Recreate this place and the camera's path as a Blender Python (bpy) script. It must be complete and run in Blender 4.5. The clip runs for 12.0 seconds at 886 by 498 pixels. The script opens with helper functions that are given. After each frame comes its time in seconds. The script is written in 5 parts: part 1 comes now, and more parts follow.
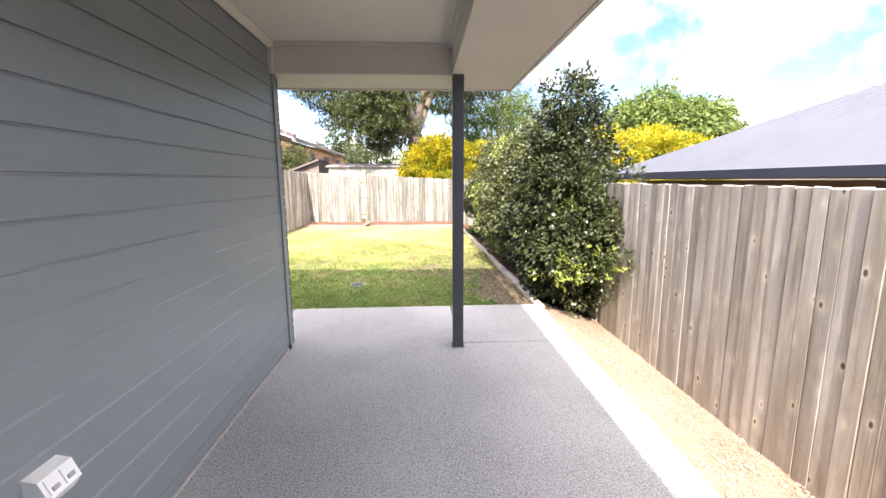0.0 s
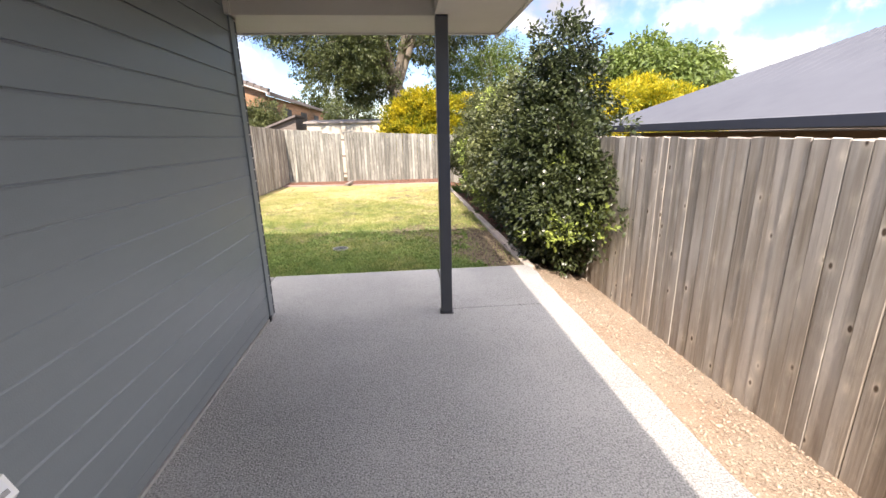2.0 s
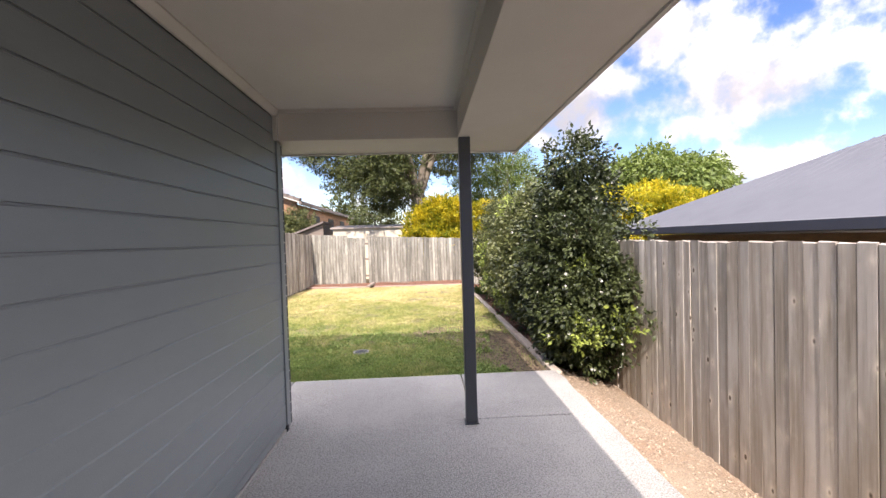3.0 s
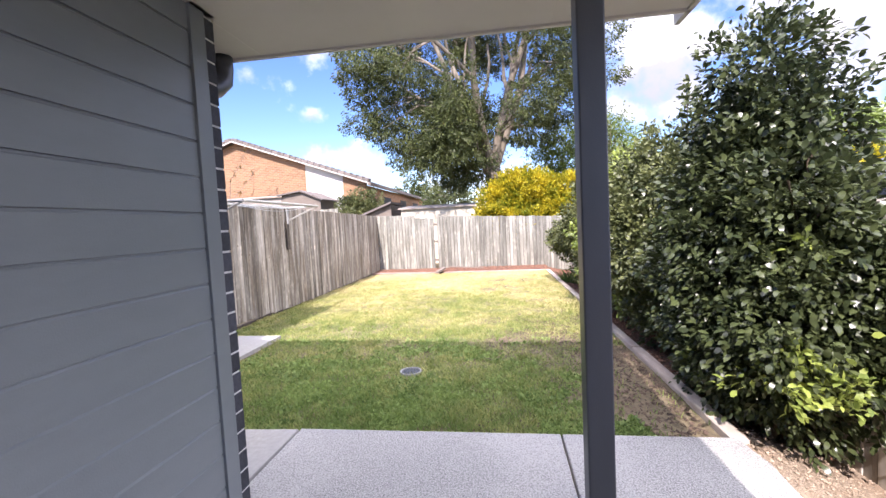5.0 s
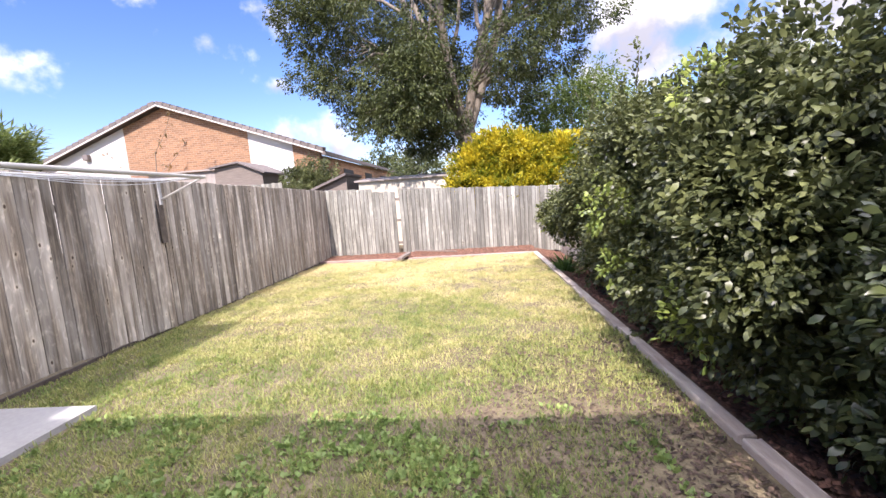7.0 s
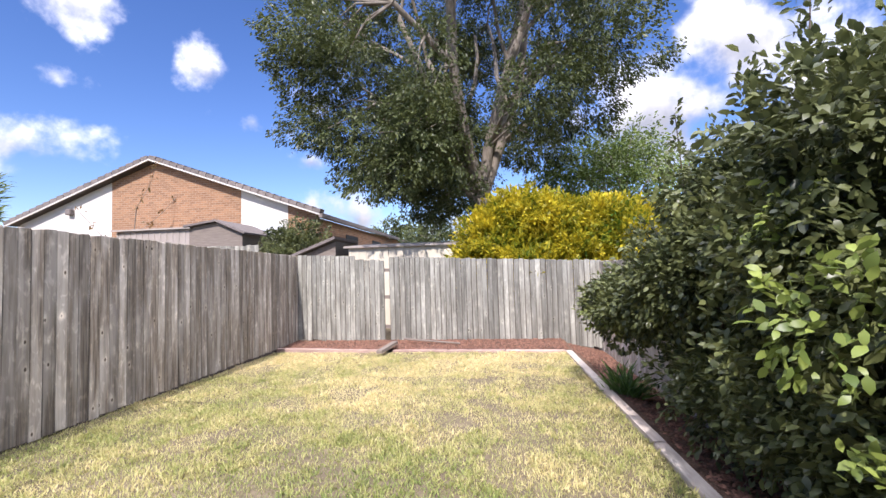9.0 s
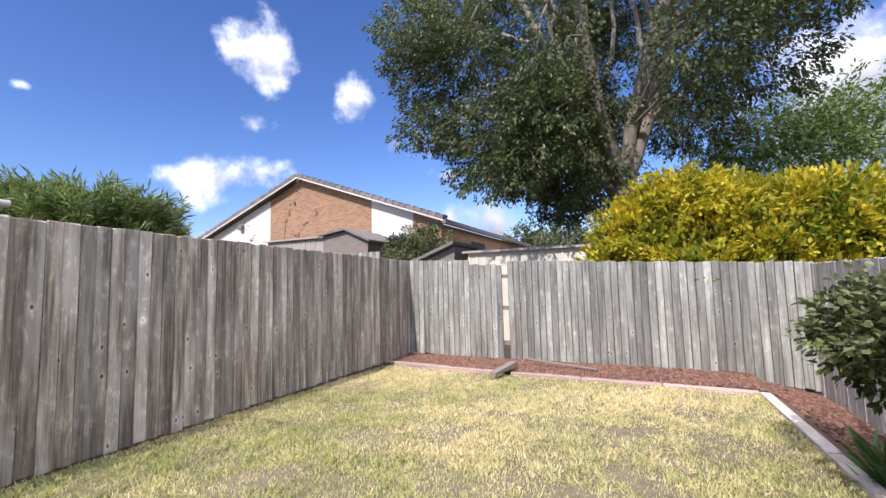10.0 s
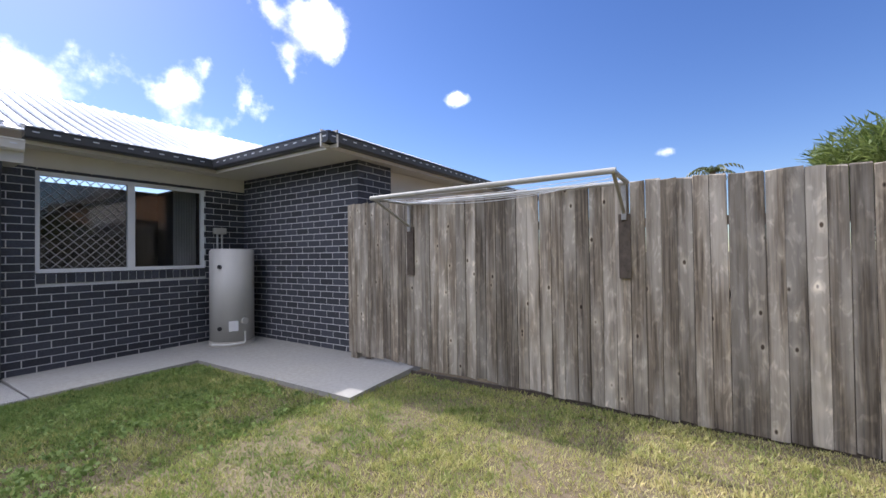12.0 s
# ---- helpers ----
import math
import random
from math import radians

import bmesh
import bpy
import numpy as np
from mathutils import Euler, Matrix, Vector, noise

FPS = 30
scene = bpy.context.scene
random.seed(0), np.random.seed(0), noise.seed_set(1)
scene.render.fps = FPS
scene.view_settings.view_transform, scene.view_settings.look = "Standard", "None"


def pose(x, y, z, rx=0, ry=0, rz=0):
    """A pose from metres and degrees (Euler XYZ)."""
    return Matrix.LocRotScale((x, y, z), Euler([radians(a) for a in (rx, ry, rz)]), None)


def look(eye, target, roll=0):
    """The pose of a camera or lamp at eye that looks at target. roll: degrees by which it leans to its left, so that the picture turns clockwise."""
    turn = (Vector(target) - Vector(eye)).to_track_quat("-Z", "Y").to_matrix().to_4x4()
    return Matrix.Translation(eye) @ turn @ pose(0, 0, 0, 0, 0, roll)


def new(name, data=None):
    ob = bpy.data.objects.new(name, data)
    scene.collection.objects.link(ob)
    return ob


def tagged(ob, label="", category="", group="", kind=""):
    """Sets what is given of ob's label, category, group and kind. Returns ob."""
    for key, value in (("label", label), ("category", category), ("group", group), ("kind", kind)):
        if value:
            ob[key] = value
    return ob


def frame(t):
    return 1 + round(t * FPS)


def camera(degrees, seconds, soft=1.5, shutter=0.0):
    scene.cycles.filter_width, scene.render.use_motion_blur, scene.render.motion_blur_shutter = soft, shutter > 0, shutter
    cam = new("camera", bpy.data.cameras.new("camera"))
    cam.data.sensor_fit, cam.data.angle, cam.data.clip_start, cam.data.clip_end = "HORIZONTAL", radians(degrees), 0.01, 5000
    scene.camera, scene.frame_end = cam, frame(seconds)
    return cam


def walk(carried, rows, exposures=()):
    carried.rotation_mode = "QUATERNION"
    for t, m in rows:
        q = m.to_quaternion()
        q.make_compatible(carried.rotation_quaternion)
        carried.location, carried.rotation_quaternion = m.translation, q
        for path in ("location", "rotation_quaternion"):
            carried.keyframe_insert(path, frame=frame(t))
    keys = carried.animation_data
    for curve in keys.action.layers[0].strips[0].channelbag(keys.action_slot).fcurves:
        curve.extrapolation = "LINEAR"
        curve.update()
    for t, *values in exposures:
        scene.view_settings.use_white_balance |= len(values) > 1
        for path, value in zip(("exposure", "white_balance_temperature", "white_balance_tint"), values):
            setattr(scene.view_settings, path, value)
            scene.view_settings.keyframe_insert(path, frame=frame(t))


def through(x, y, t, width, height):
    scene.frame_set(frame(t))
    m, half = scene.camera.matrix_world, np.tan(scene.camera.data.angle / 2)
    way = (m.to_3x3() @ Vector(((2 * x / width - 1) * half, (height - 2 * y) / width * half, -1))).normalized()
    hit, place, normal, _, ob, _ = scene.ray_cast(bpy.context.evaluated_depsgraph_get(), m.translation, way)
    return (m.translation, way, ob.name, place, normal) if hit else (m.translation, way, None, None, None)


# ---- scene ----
cam = camera(93.7, 12.0)
PATH = [
    (0, (0.475, 0.699, 1.424), (0.579, 2.669, 1.098), -0.3),
    (0.5, (0.473, 0.865, 1.418), (0.587, 2.762, 0.793), -0.9),
    (1, (0.479, 0.913, 1.388), (0.591, 2.679, 0.457), -1.4),
    (1.5, (0.49, 0.913, 1.389), (0.622, 2.69, 0.481), -1.4),
    (2, (0.483, 0.911, 1.431), (0.649, 2.834, 0.903), -1.2),
    (2.5, (0.478, 0.911, 1.46), (0.627, 2.897, 1.279), -1.3),
    (3, (0.443, 0.889, 1.459), (0.536, 2.886, 1.409), -1.7),
    (3.2, (0.435, 0.945, 1.452), (0.474, 2.944, 1.406), -1.6),
    (4.8, (0.468, 2.453, 1.339), (0.207, 4.433, 1.233), -2.4),
    (5, (0.47, 2.668, 1.366), (0.192, 4.645, 1.245), -2.8),
    (5.5, (0.367, 3.290, 1.345), (0.091, 5.265, 1.191), -3.3),
    (6, (0.372, 3.823, 1.345), (0.12, 5.797, 1.147), -3.9),
    (6.5, (0.413, 4.358, 1.383), (0.191, 6.33, 1.138), -4.3),
    (7, (0.46, 5.036, 1.365), (0.287, 7.013, 1.111), -4.1),
    (7.2, (0.52, 5.276, 1.358), (0.36, 7.254, 1.109), -4.0),
    (8.8, (0.582, 7.362, 1.319), (0.385, 9.352, 1.379), -1.6),
    (9, (0.587, 7.617, 1.32), (0.343, 9.6, 1.422), -1.7),
    (9.5, (0.582, 8.256, 1.296), (0.116, 10.195, 1.453), -1.6),
    (10, (0.566, 8.863, 1.259), (-0.291, 10.663, 1.424), -1.4),
    (10.5, (0.578, 9.417, 1.255), (-0.762, 10.894, 1.392), -1.3),
    (11, (0.438, 9.866, 1.258), (-1.338, 10.78, 1.354), -0.9),
    (11.5, (0.236, 10.218, 1.275), (-1.763, 10.242, 1.346), -0.9),
    (12, (0.161, 10.511, 1.236), (-1.517, 9.422, 1.267), -0.8),
]
EXPOSURES = [(0.0, 1.82, 6850, 18), (0.5, 1.26, 6950, 17), (1.5, 1.30, 6950, 17), (2.5, 1.23, 6950, 20), (3.0, 1.17, 6850, 21), (5.0, 1.43, 6300, 24), (6.0, 1.33, 6350, 27), (7.0, 1.16, 6300, 25), (9.0, 0.82, 6100, 21),
             (10.0, 0.62, 5950, 19), (11.0, 0.54, 5750, 16), (12.0, 0.49, 6050, 18)]
walk(cam, [(t, look(eye, target, roll)) for t, eye, target, roll in PATH], EXPOSURES)


# ---- light ----
SUN = Vector((0.09, 1.09, -1.0)).normalized()      # the way the sunlight travels
sun_data = bpy.data.lights.new("sun", "SUN")
sun_data.energy, sun_data.angle, sun_data.color = 4.0, radians(0.6), (1.0, 0.95, 0.87)
sun = new("sun", sun_data)
sun.matrix_world = look(-SUN * 30, (0, 0, 0))


# fair-weather clouds: bearing from +y towards +x, height above the horizon, half width, half height (degrees), density
CLOUDS = [(-48.8, 27.6, 4.6, 3.4, 1.0), (-53.5, 13.3, 6.5, 3.0, 1.0), (-50.5, 20.4, 4.2, 1.6, 0.62), (-36.5, 23.9, 3.4, 2.2, 0.95), (-31.5, 19.0, 4.4, 2.2, 0.95),
          (-24.5, 22.5, 4.2, 2.6, 0.9), (-24.5, 14.6, 2.4, 1.4, 0.9), (-19.0, 7.2, 7.5, 3.6, 1.0), (-5.0, 6.0, 9.0, 3.0, 0.9), (-140.0, 28.0, 5.2, 3.6, 1.0),
          (-154.5, 18.0, 6.0, 3.6, 1.0), (-168.0, 17.5, 5.0, 3.2, 0.95), (-120.6, 20.6, 2.0, 1.3, 0.42), (-94.5, 12.0, 2.6, 1.1, 0.34), (-72.0, 19.8, 2.0, 0.9, 0.18),
          (21.0, 18.0, 9.0, 6.5, 1.1), (30.0, 24.0, 8.0, 6.0, 1.05), (40.0, 17.0, 11.0, 5.5, 1.1), (53.0, 25.0, 11.0, 7.0, 1.1), (38.0, 31.0, 9.0, 4.5, 1.0),
          # bearings of 70 and more are unseen clouds, added as fill light
          (70.0, 18.0, 12.0, 7.0, 1.1), (95.0, 24.0, 14.0, 8.0, 1.0), (130.0, 30.0, 12.0, 7.0, 1.0), (34.0, 6.0, 16.0, 3.0, 1.0), (170.0, 40.0, 10.0, 6.0, 0.9)]


def make_world():
    """Clear sky with cumulus: soft-edged heaps with white tops and grey undersides."""
    w = bpy.data.worlds.new("sky")
    scene.world = w
    w.use_nodes = True
    nt = w.node_tree
    nt.nodes.clear()
    link = nt.links.new

    def n(kind, **inputs):
        k = nt.nodes.new("ShaderNode" + kind)
        for a, v in inputs.items():
            k.inputs[a].default_value = v
        return k

    def math_node(op, a, b=None, c=None):
        k = nt.nodes.new("ShaderNodeMath")
        k.operation = op
        for i, v in enumerate((a, b, c)):
            if v is None:
                continue
            if isinstance(v, (int, float)):
                k.inputs[i].default_value = v
            else:
                link(v, k.inputs[i])
        return k.outputs[0]

    out, bg, sky = n("OutputWorld"), n("Background"), n("TexSky")
    sky.sky_type, sky.sun_disc = "NISHITA", False
    sky.sun_elevation = math.asin(-SUN.z)
    sky.sun_rotation = math.atan2(-SUN.x, -SUN.y)
    sky.air_density, sky.dust_density, sky.ozone_density = 1.0, 0.3, 2.5
    tc, sep = n("TexCoord"), n("SeparateXYZ")
    link(tc.outputs["Generated"], sep.inputs[0])
    az = math_node("ARCTAN2", sep.outputs["X"], sep.outputs["Y"])
    el = math_node("ARCSINE", sep.outputs["Z"])
    puff, wisp = n("TexNoise", Scale=12.0, Detail=6.0, Roughness=0.55), n("TexNoise", Scale=4.5, Detail=3.0)
    for k in (puff, wisp):
        link(tc.outputs["Generated"], k.inputs["Vector"])
    bulge = math_node("MULTIPLY_ADD", puff.outputs["Fac"], 3.4, -1.7)
    bulge = math_node("ADD", bulge, math_node("MULTIPLY_ADD", wisp.outputs["Fac"], 1.6, -0.8))
    best, height = None, None
    for ca, ce, wa, we, dense in CLOUDS:
        da = math_node("MULTIPLY_ADD", az, 1 / radians(wa), -ca / wa)
        de = math_node("MULTIPLY_ADD", el, 1 / radians(we), -ce / we)
        d2 = math_node("ADD", math_node("MULTIPLY", da, da), math_node("MULTIPLY", de, de))
        field = math_node("SUBTRACT", dense, math_node("SQRT", d2))
        lit = math_node("MULTIPLY", math_node("MAXIMUM", field, 0.0), de)
        best = field if best is None else math_node("MAXIMUM", best, field)
        height = lit if height is None else math_node("ADD", height, lit)
    # unseen broken deck of cloud added in the upper sky to fill shade
    fill_deck = n("MapRange")
    fill_deck.interpolation_type = "SMOOTHSTEP"
    for k, v in (("From Min", radians(37)), ("From Max", radians(56)), ("To Min", -1.5), ("To Max", 1.0)):
        fill_deck.inputs[k].default_value = v
    east = math_node("MAXIMUM", math_node("SUBTRACT", sep.outputs["X"], 0.66), 0.0)      # it reaches lower in the east, to light what faces that way
    link(math_node("MULTIPLY_ADD", east, 2.5, el), fill_deck.inputs["Value"])
    best = math_node("MAXIMUM", best, fill_deck.outputs[0])
    body = math_node("ADD", best, bulge)
    cover = n("MapRange")
    cover.interpolation_type = "SMOOTHSTEP"
    cover.inputs["From Min"].default_value, cover.inputs["From Max"].default_value = -0.15, 1.05
    link(body, cover.inputs["Value"])
    shade = n("ValToRGB")
    e = shade.color_ramp.elements
    e[0].position, e[0].color = 0.18, (4.2, 4.35, 4.7, 1)
    e[1].position, e[1].color = 0.62, (10.0, 10.0, 10.0, 1)
    e.new(0.40).color = (7.2, 7.25, 7.4, 1)
    tone = math_node("MULTIPLY_ADD", height, 0.55, 0.40)
    tone = math_node("ADD", tone, math_node("MULTIPLY_ADD", puff.outputs["Fac"], 1.5, -0.72))
    link(math_node("SUBTRACT", tone, math_node("MULTIPLY", math_node("MAXIMUM", body, 0.0), 0.20)), shade.inputs[0])
    hue = n("HueSaturation", Saturation=1.2, Value=0.74, Hue=0.512)
    link(sky.outputs[0], hue.inputs["Color"])
    # clouds shine more on the sun's side of the sky
    dot, gain, lit = n("VectorMath"), n("MapRange"), n("VectorMath")
    dot.operation, dot.inputs[1].default_value = "DOT_PRODUCT", tuple(-SUN)
    link(tc.outputs["Generated"], dot.inputs[0])
    gain.inputs["From Min"].default_value, gain.inputs["From Max"].default_value = -0.6, 1.0
    gain.inputs["To Min"].default_value, gain.inputs["To Max"].default_value = 0.50, 2.0
    link(dot.outputs["Value"], gain.inputs["Value"])
    lit.operation = "SCALE"
    # high and eastern cloud brightened beyond the rest, to lift the shade
    thick = math_node("MULTIPLY_ADD", math_node("MAXIMUM", fill_deck.outputs[0], 0.0), 0.95, math_node("MULTIPLY_ADD", east, 4.3, 0.9))
    link(shade.outputs[0], lit.inputs[0])
    link(math_node("MULTIPLY", gain.outputs[0], thick), lit.inputs["Scale"])
    mix = n("Mix")
    mix.data_type = "RGBA"
    link(cover.outputs[0], mix.inputs["Factor"])
    link(hue.outputs[0], mix.inputs["A"])
    link(lit.outputs[0], mix.inputs["B"])
    link(mix.outputs["Result"], bg.inputs[0])
    bg.inputs[1].default_value = 0.15
    link(bg.outputs[0], out.inputs[0])


make_world()


# ---- materials ----
def mat(name, a, b=None, rough=0.8, scale=(8, 8, 8), detail=6, stain=None, stain_scale=0.8, stain_amount=0.5,
        bump=0.0, bump_scale=None, rand=0.0, island=0.0, metal=0.0, spots=None, spot_scale=90, spec=0.5):
    """Two tones in a noise of the given scale, a larger stain, bump, and a value change from piece to piece."""
    m = bpy.data.materials.new(name)
    m.use_nodes = True
    nt = m.node_tree
    p = nt.nodes["Principled BSDF"]
    n, link = nt.nodes.new, nt.links.new
    geo = n("ShaderNodeNewGeometry")
    b = b or tuple(c * 0.75 for c in a)
    mp = n("ShaderNodeMapping")
    mp.inputs["Scale"].default_value = scale
    link(geo.outputs["Position"], mp.inputs["Vector"])
    info = None
    if rand:
        info = n("ShaderNodeObjectInfo")
        sc = n("ShaderNodeMath")
        sc.operation, sc.inputs[1].default_value = "MULTIPLY", 37.0
        link(info.outputs["Random"], sc.inputs[0])
        cb = n("ShaderNodeCombineXYZ")
        link(sc.outputs[0], cb.inputs[2])
        link(cb.outputs[0], mp.inputs["Location"])
    fine = n("ShaderNodeTexNoise")
    fine.inputs["Scale"].default_value, fine.inputs["Detail"].default_value, fine.inputs["Roughness"].default_value = 1.0, detail, 0.65
    link(mp.outputs[0], fine.inputs["Vector"])
    ramp = n("ShaderNodeValToRGB")
    ramp.color_ramp.elements[0].position, ramp.color_ramp.elements[1].position = 0.32, 0.68
    ramp.color_ramp.elements[0].color, ramp.color_ramp.elements[1].color = (*b, 1), (*a, 1)
    link(fine.outputs["Fac"], ramp.inputs[0])
    col = ramp.outputs[0]

    def blend(col, other, fac, mode="MIX"):
        mx = n("ShaderNodeMix")
        mx.data_type, mx.blend_type = "RGBA", mode
        link(col, mx.inputs["A"])
        mx.inputs["B"].default_value = (*other, 1)
        link(fac, mx.inputs["Factor"])
        return mx.outputs["Result"]

    if stain:
        big = n("ShaderNodeTexNoise")
        big.inputs["Scale"].default_value, big.inputs["Detail"].default_value = stain_scale, 5
        link(geo.outputs["Position"], big.inputs["Vector"])
        r2 = n("ShaderNodeMapRange")
        r2.inputs["From Min"].default_value, r2.inputs["From Max"].default_value = 0.42, 0.62
        r2.inputs["To Max"].default_value = stain_amount
        link(big.outputs["Fac"], r2.inputs["Value"])
        col = blend(col, stain, r2.outputs[0])
    if spots:
        vor = n("ShaderNodeTexVoronoi")
        vor.inputs["Scale"].default_value = spot_scale
        link(geo.outputs["Position"], vor.inputs["Vector"])
        r3 = n("ShaderNodeMapRange")
        r3.inputs["From Min"].default_value, r3.inputs["From Max"].default_value = 0.45, 0.2
        r3.inputs["To Max"].default_value = 0.5
        link(vor.outputs["Distance"], r3.inputs["Value"])
        col = blend(col, spots, r3.outputs[0])
    if rand or island:
        hs = n("ShaderNodeHueSaturation")
        mr = n("ShaderNodeMapRange")
        amount = rand or island
        mr.inputs["To Min"].default_value, mr.inputs["To Max"].default_value = 1 - amount, 1 + amount
        link(info.outputs["Random"] if rand else geo.outputs["Random Per Island"], mr.inputs["Value"])
        link(mr.outputs[0], hs.inputs["Value"])
        link(col, hs.inputs["Color"])
        col = hs.outputs[0]
    link(col, p.inputs["Base Color"])
    p.inputs["Roughness"].default_value, p.inputs["Metallic"].default_value = rough, metal
    p.inputs["Specular IOR Level"].default_value = spec
    if bump:
        bp = n("ShaderNodeBump")
        bp.inputs["Strength"].default_value, bp.inputs["Distance"].default_value = 1.0, bump
        src = fine.outputs["Fac"]
        if bump_scale:
            bn = n("ShaderNodeTexNoise")
            bn.inputs["Scale"].default_value, bn.inputs["Detail"].default_value = bump_scale, 3
            link(geo.outputs["Position"], bn.inputs["Vector"])
            src = bn.outputs["Fac"]
        link(src, bp.inputs["Height"])
        link(bp.outputs[0], p.inputs["Normal"])
    return m


def leaf_mat(name, dark, light, rough=0.45, through=0.3, young=None, young_amount=0.1, single=0.72, clump=1.3):
    """Leaves: a colour of its own for each leaf, light let through from behind."""
    m = bpy.data.materials.new(name)
    m.use_nodes = True
    nt = m.node_tree
    p, out = nt.nodes["Principled BSDF"], nt.nodes["Material Output"]
    n, link = nt.nodes.new, nt.links.new
    geo = n("ShaderNodeNewGeometry")
    ramp = n("ShaderNodeValToRGB")
    e = ramp.color_ramp.elements
    e[0].color, e[1].color = (*dark, 1), (*light, 1)
    e[1].position = 0.85
    if young:
        k = e.new(min(0.99, 1 - young_amount))
        k.color = (*young, 1)
    big = n("ShaderNodeTexNoise")
    big.inputs["Scale"].default_value, big.inputs["Detail"].default_value = clump, 3
    link(geo.outputs["Position"], big.inputs["Vector"])
    mm = n("ShaderNodeMath")
    mm.operation, mm.inputs[1].default_value = "MULTIPLY_ADD", single
    sub = n("ShaderNodeMath")
    sub.operation, sub.inputs[1].default_value = "MULTIPLY_ADD", 1.3
    sub.inputs[2].default_value = -0.5
    link(big.outputs["Fac"], sub.inputs[0])
    link(geo.outputs["Random Per Island"], mm.inputs[0])
    link(sub.outputs[0], mm.inputs[2])
    link(mm.outputs[0], ramp.inputs[0])
    link(ramp.outputs[0], p.inputs["Base Color"])
    p.inputs["Roughness"].default_value = rough
    p.inputs["Specular IOR Level"].default_value = 0.4
    tr, mx = n("ShaderNodeBsdfTranslucent"), n("ShaderNodeMixShader")
    link(ramp.outputs[0], tr.inputs["Color"])
    mx.inputs[0].default_value = through
    link(p.outputs[0], mx.inputs[1])
    link(tr.outputs[0], mx.inputs[2])
    link(mx.outputs[0], out.inputs["Surface"])
    return m


def brick_pattern(name, a, b, mortar, scale=1.0):
    """Brickwork of a far wall, facing along y."""
    m = mat(name, a, b)
    nt = m.node_tree
    p = nt.nodes["Principled BSDF"]
    n, link = nt.nodes.new, nt.links.new
    geo = n("ShaderNodeNewGeometry")
    sep, cb, sm = n("ShaderNodeSeparateXYZ"), n("ShaderNodeCombineXYZ"), n("ShaderNodeMath")
    link(geo.outputs["Position"], sep.inputs[0])
    link(sep.outputs["X"], sm.inputs[0])
    link(sep.outputs["Y"], sm.inputs[1])
    link(sm.outputs[0], cb.inputs[0])
    link(sep.outputs["Z"], cb.inputs[1])
    br = n("ShaderNodeTexBrick")
    br.inputs["Scale"].default_value = 1.0
    br.inputs["Brick Width"].default_value, br.inputs["Row Height"].default_value = 0.24, 0.086
    br.inputs["Mortar Size"].default_value = 0.008
    br.inputs["Color1"].default_value, br.inputs["Color2"].default_value = (*a, 1), (*b, 1)
    br.inputs["Mortar"].default_value = (*mortar, 1)
    link(cb.outputs[0], br.inputs["Vector"])
    link(br.outputs["Color"], p.inputs["Base Color"])
    return m


M = {}
M["concrete"] = mat("concrete", (0.57, 0.56, 0.53), (0.12, 0.118, 0.113), 0.8, (118, 118, 118), 5, stain=(0.50, 0.49, 0.46), stain_scale=1.1, stain_amount=0.35, bump=0.007, bump_scale=120, spots=(0.05, 0.05, 0.05), spot_scale=88)
M["concrete_plain"] = mat("concrete_plain", (0.38, 0.365, 0.33), (0.29, 0.28, 0.255), 0.85, (25, 25, 25), stain=(0.30, 0.30, 0.30), bump=0.001, bump_scale=90)
M["soil"] = mat("soil", (0.22, 0.175, 0.10), (0.10, 0.08, 0.047), 0.95, (14, 14, 14), stain=(0.13, 0.098, 0.06), stain_scale=0.9, stain_amount=0.7, bump=0.01, bump_scale=60)
M["mulch_ground"] = mat("mulch_ground", (0.20, 0.115, 0.07), (0.07, 0.04, 0.025), 0.95, (45, 45, 45), bump=0.012, bump_scale=70)
M["gravel_ground"] = mat("gravel_ground", (0.45, 0.36, 0.26), (0.22, 0.165, 0.115), 0.95, (110, 110, 110), bump=0.012, bump_scale=80, stain=(0.32, 0.205, 0.13), stain_scale=2.0)
M["chip"] = mat("chip", (0.47, 0.375, 0.28), (0.22, 0.15, 0.10), 0.9, (30, 30, 30), island=0.45)
M["bark_chip"] = mat("bark_chip", (0.24, 0.115, 0.07), (0.10, 0.05, 0.032), 0.9, (30, 30, 30), island=0.5)
M["cladding"] = mat("cladding", (0.196, 0.218, 0.226), (0.182, 0.202, 0.210), 0.36, (6, 6, 20), bump=0.0006, bump_scale=220, stain=(0.17, 0.190, 0.198), stain_scale=0.6, stain_amount=0.4)
M["trim_dark"] = mat("trim_dark", (0.085, 0.09, 0.10), (0.075, 0.08, 0.09), 0.4, (9, 9, 9))
M["post_paint"] = mat("post_paint", (0.078, 0.082, 0.090), (0.068, 0.072, 0.080), 0.42, (9, 9, 3), bump=0.0004, bump_scale=160)
M["gutter"] = mat("gutter", (0.06, 0.063, 0.07), (0.05, 0.053, 0.06), 0.35, (9, 9, 9))
M["cream"] = mat("cream", (0.62, 0.59, 0.53), (0.58, 0.55, 0.49), 0.7, (3, 3, 3), stain=(0.55, 0.52, 0.46), stain_amount=0.4)
M["ceiling"] = mat("ceiling", (0.66, 0.63, 0.57), (0.62, 0.59, 0.53), 0.75, (2, 2, 2), stain=(0.58, 0.55, 0.49), stain_amount=0.4)
M["brick"] = mat("brick", (0.056, 0.060, 0.074), (0.032, 0.034, 0.043), 0.75, (50, 50, 50), rand=0.35, bump=0.002, bump_scale=170)
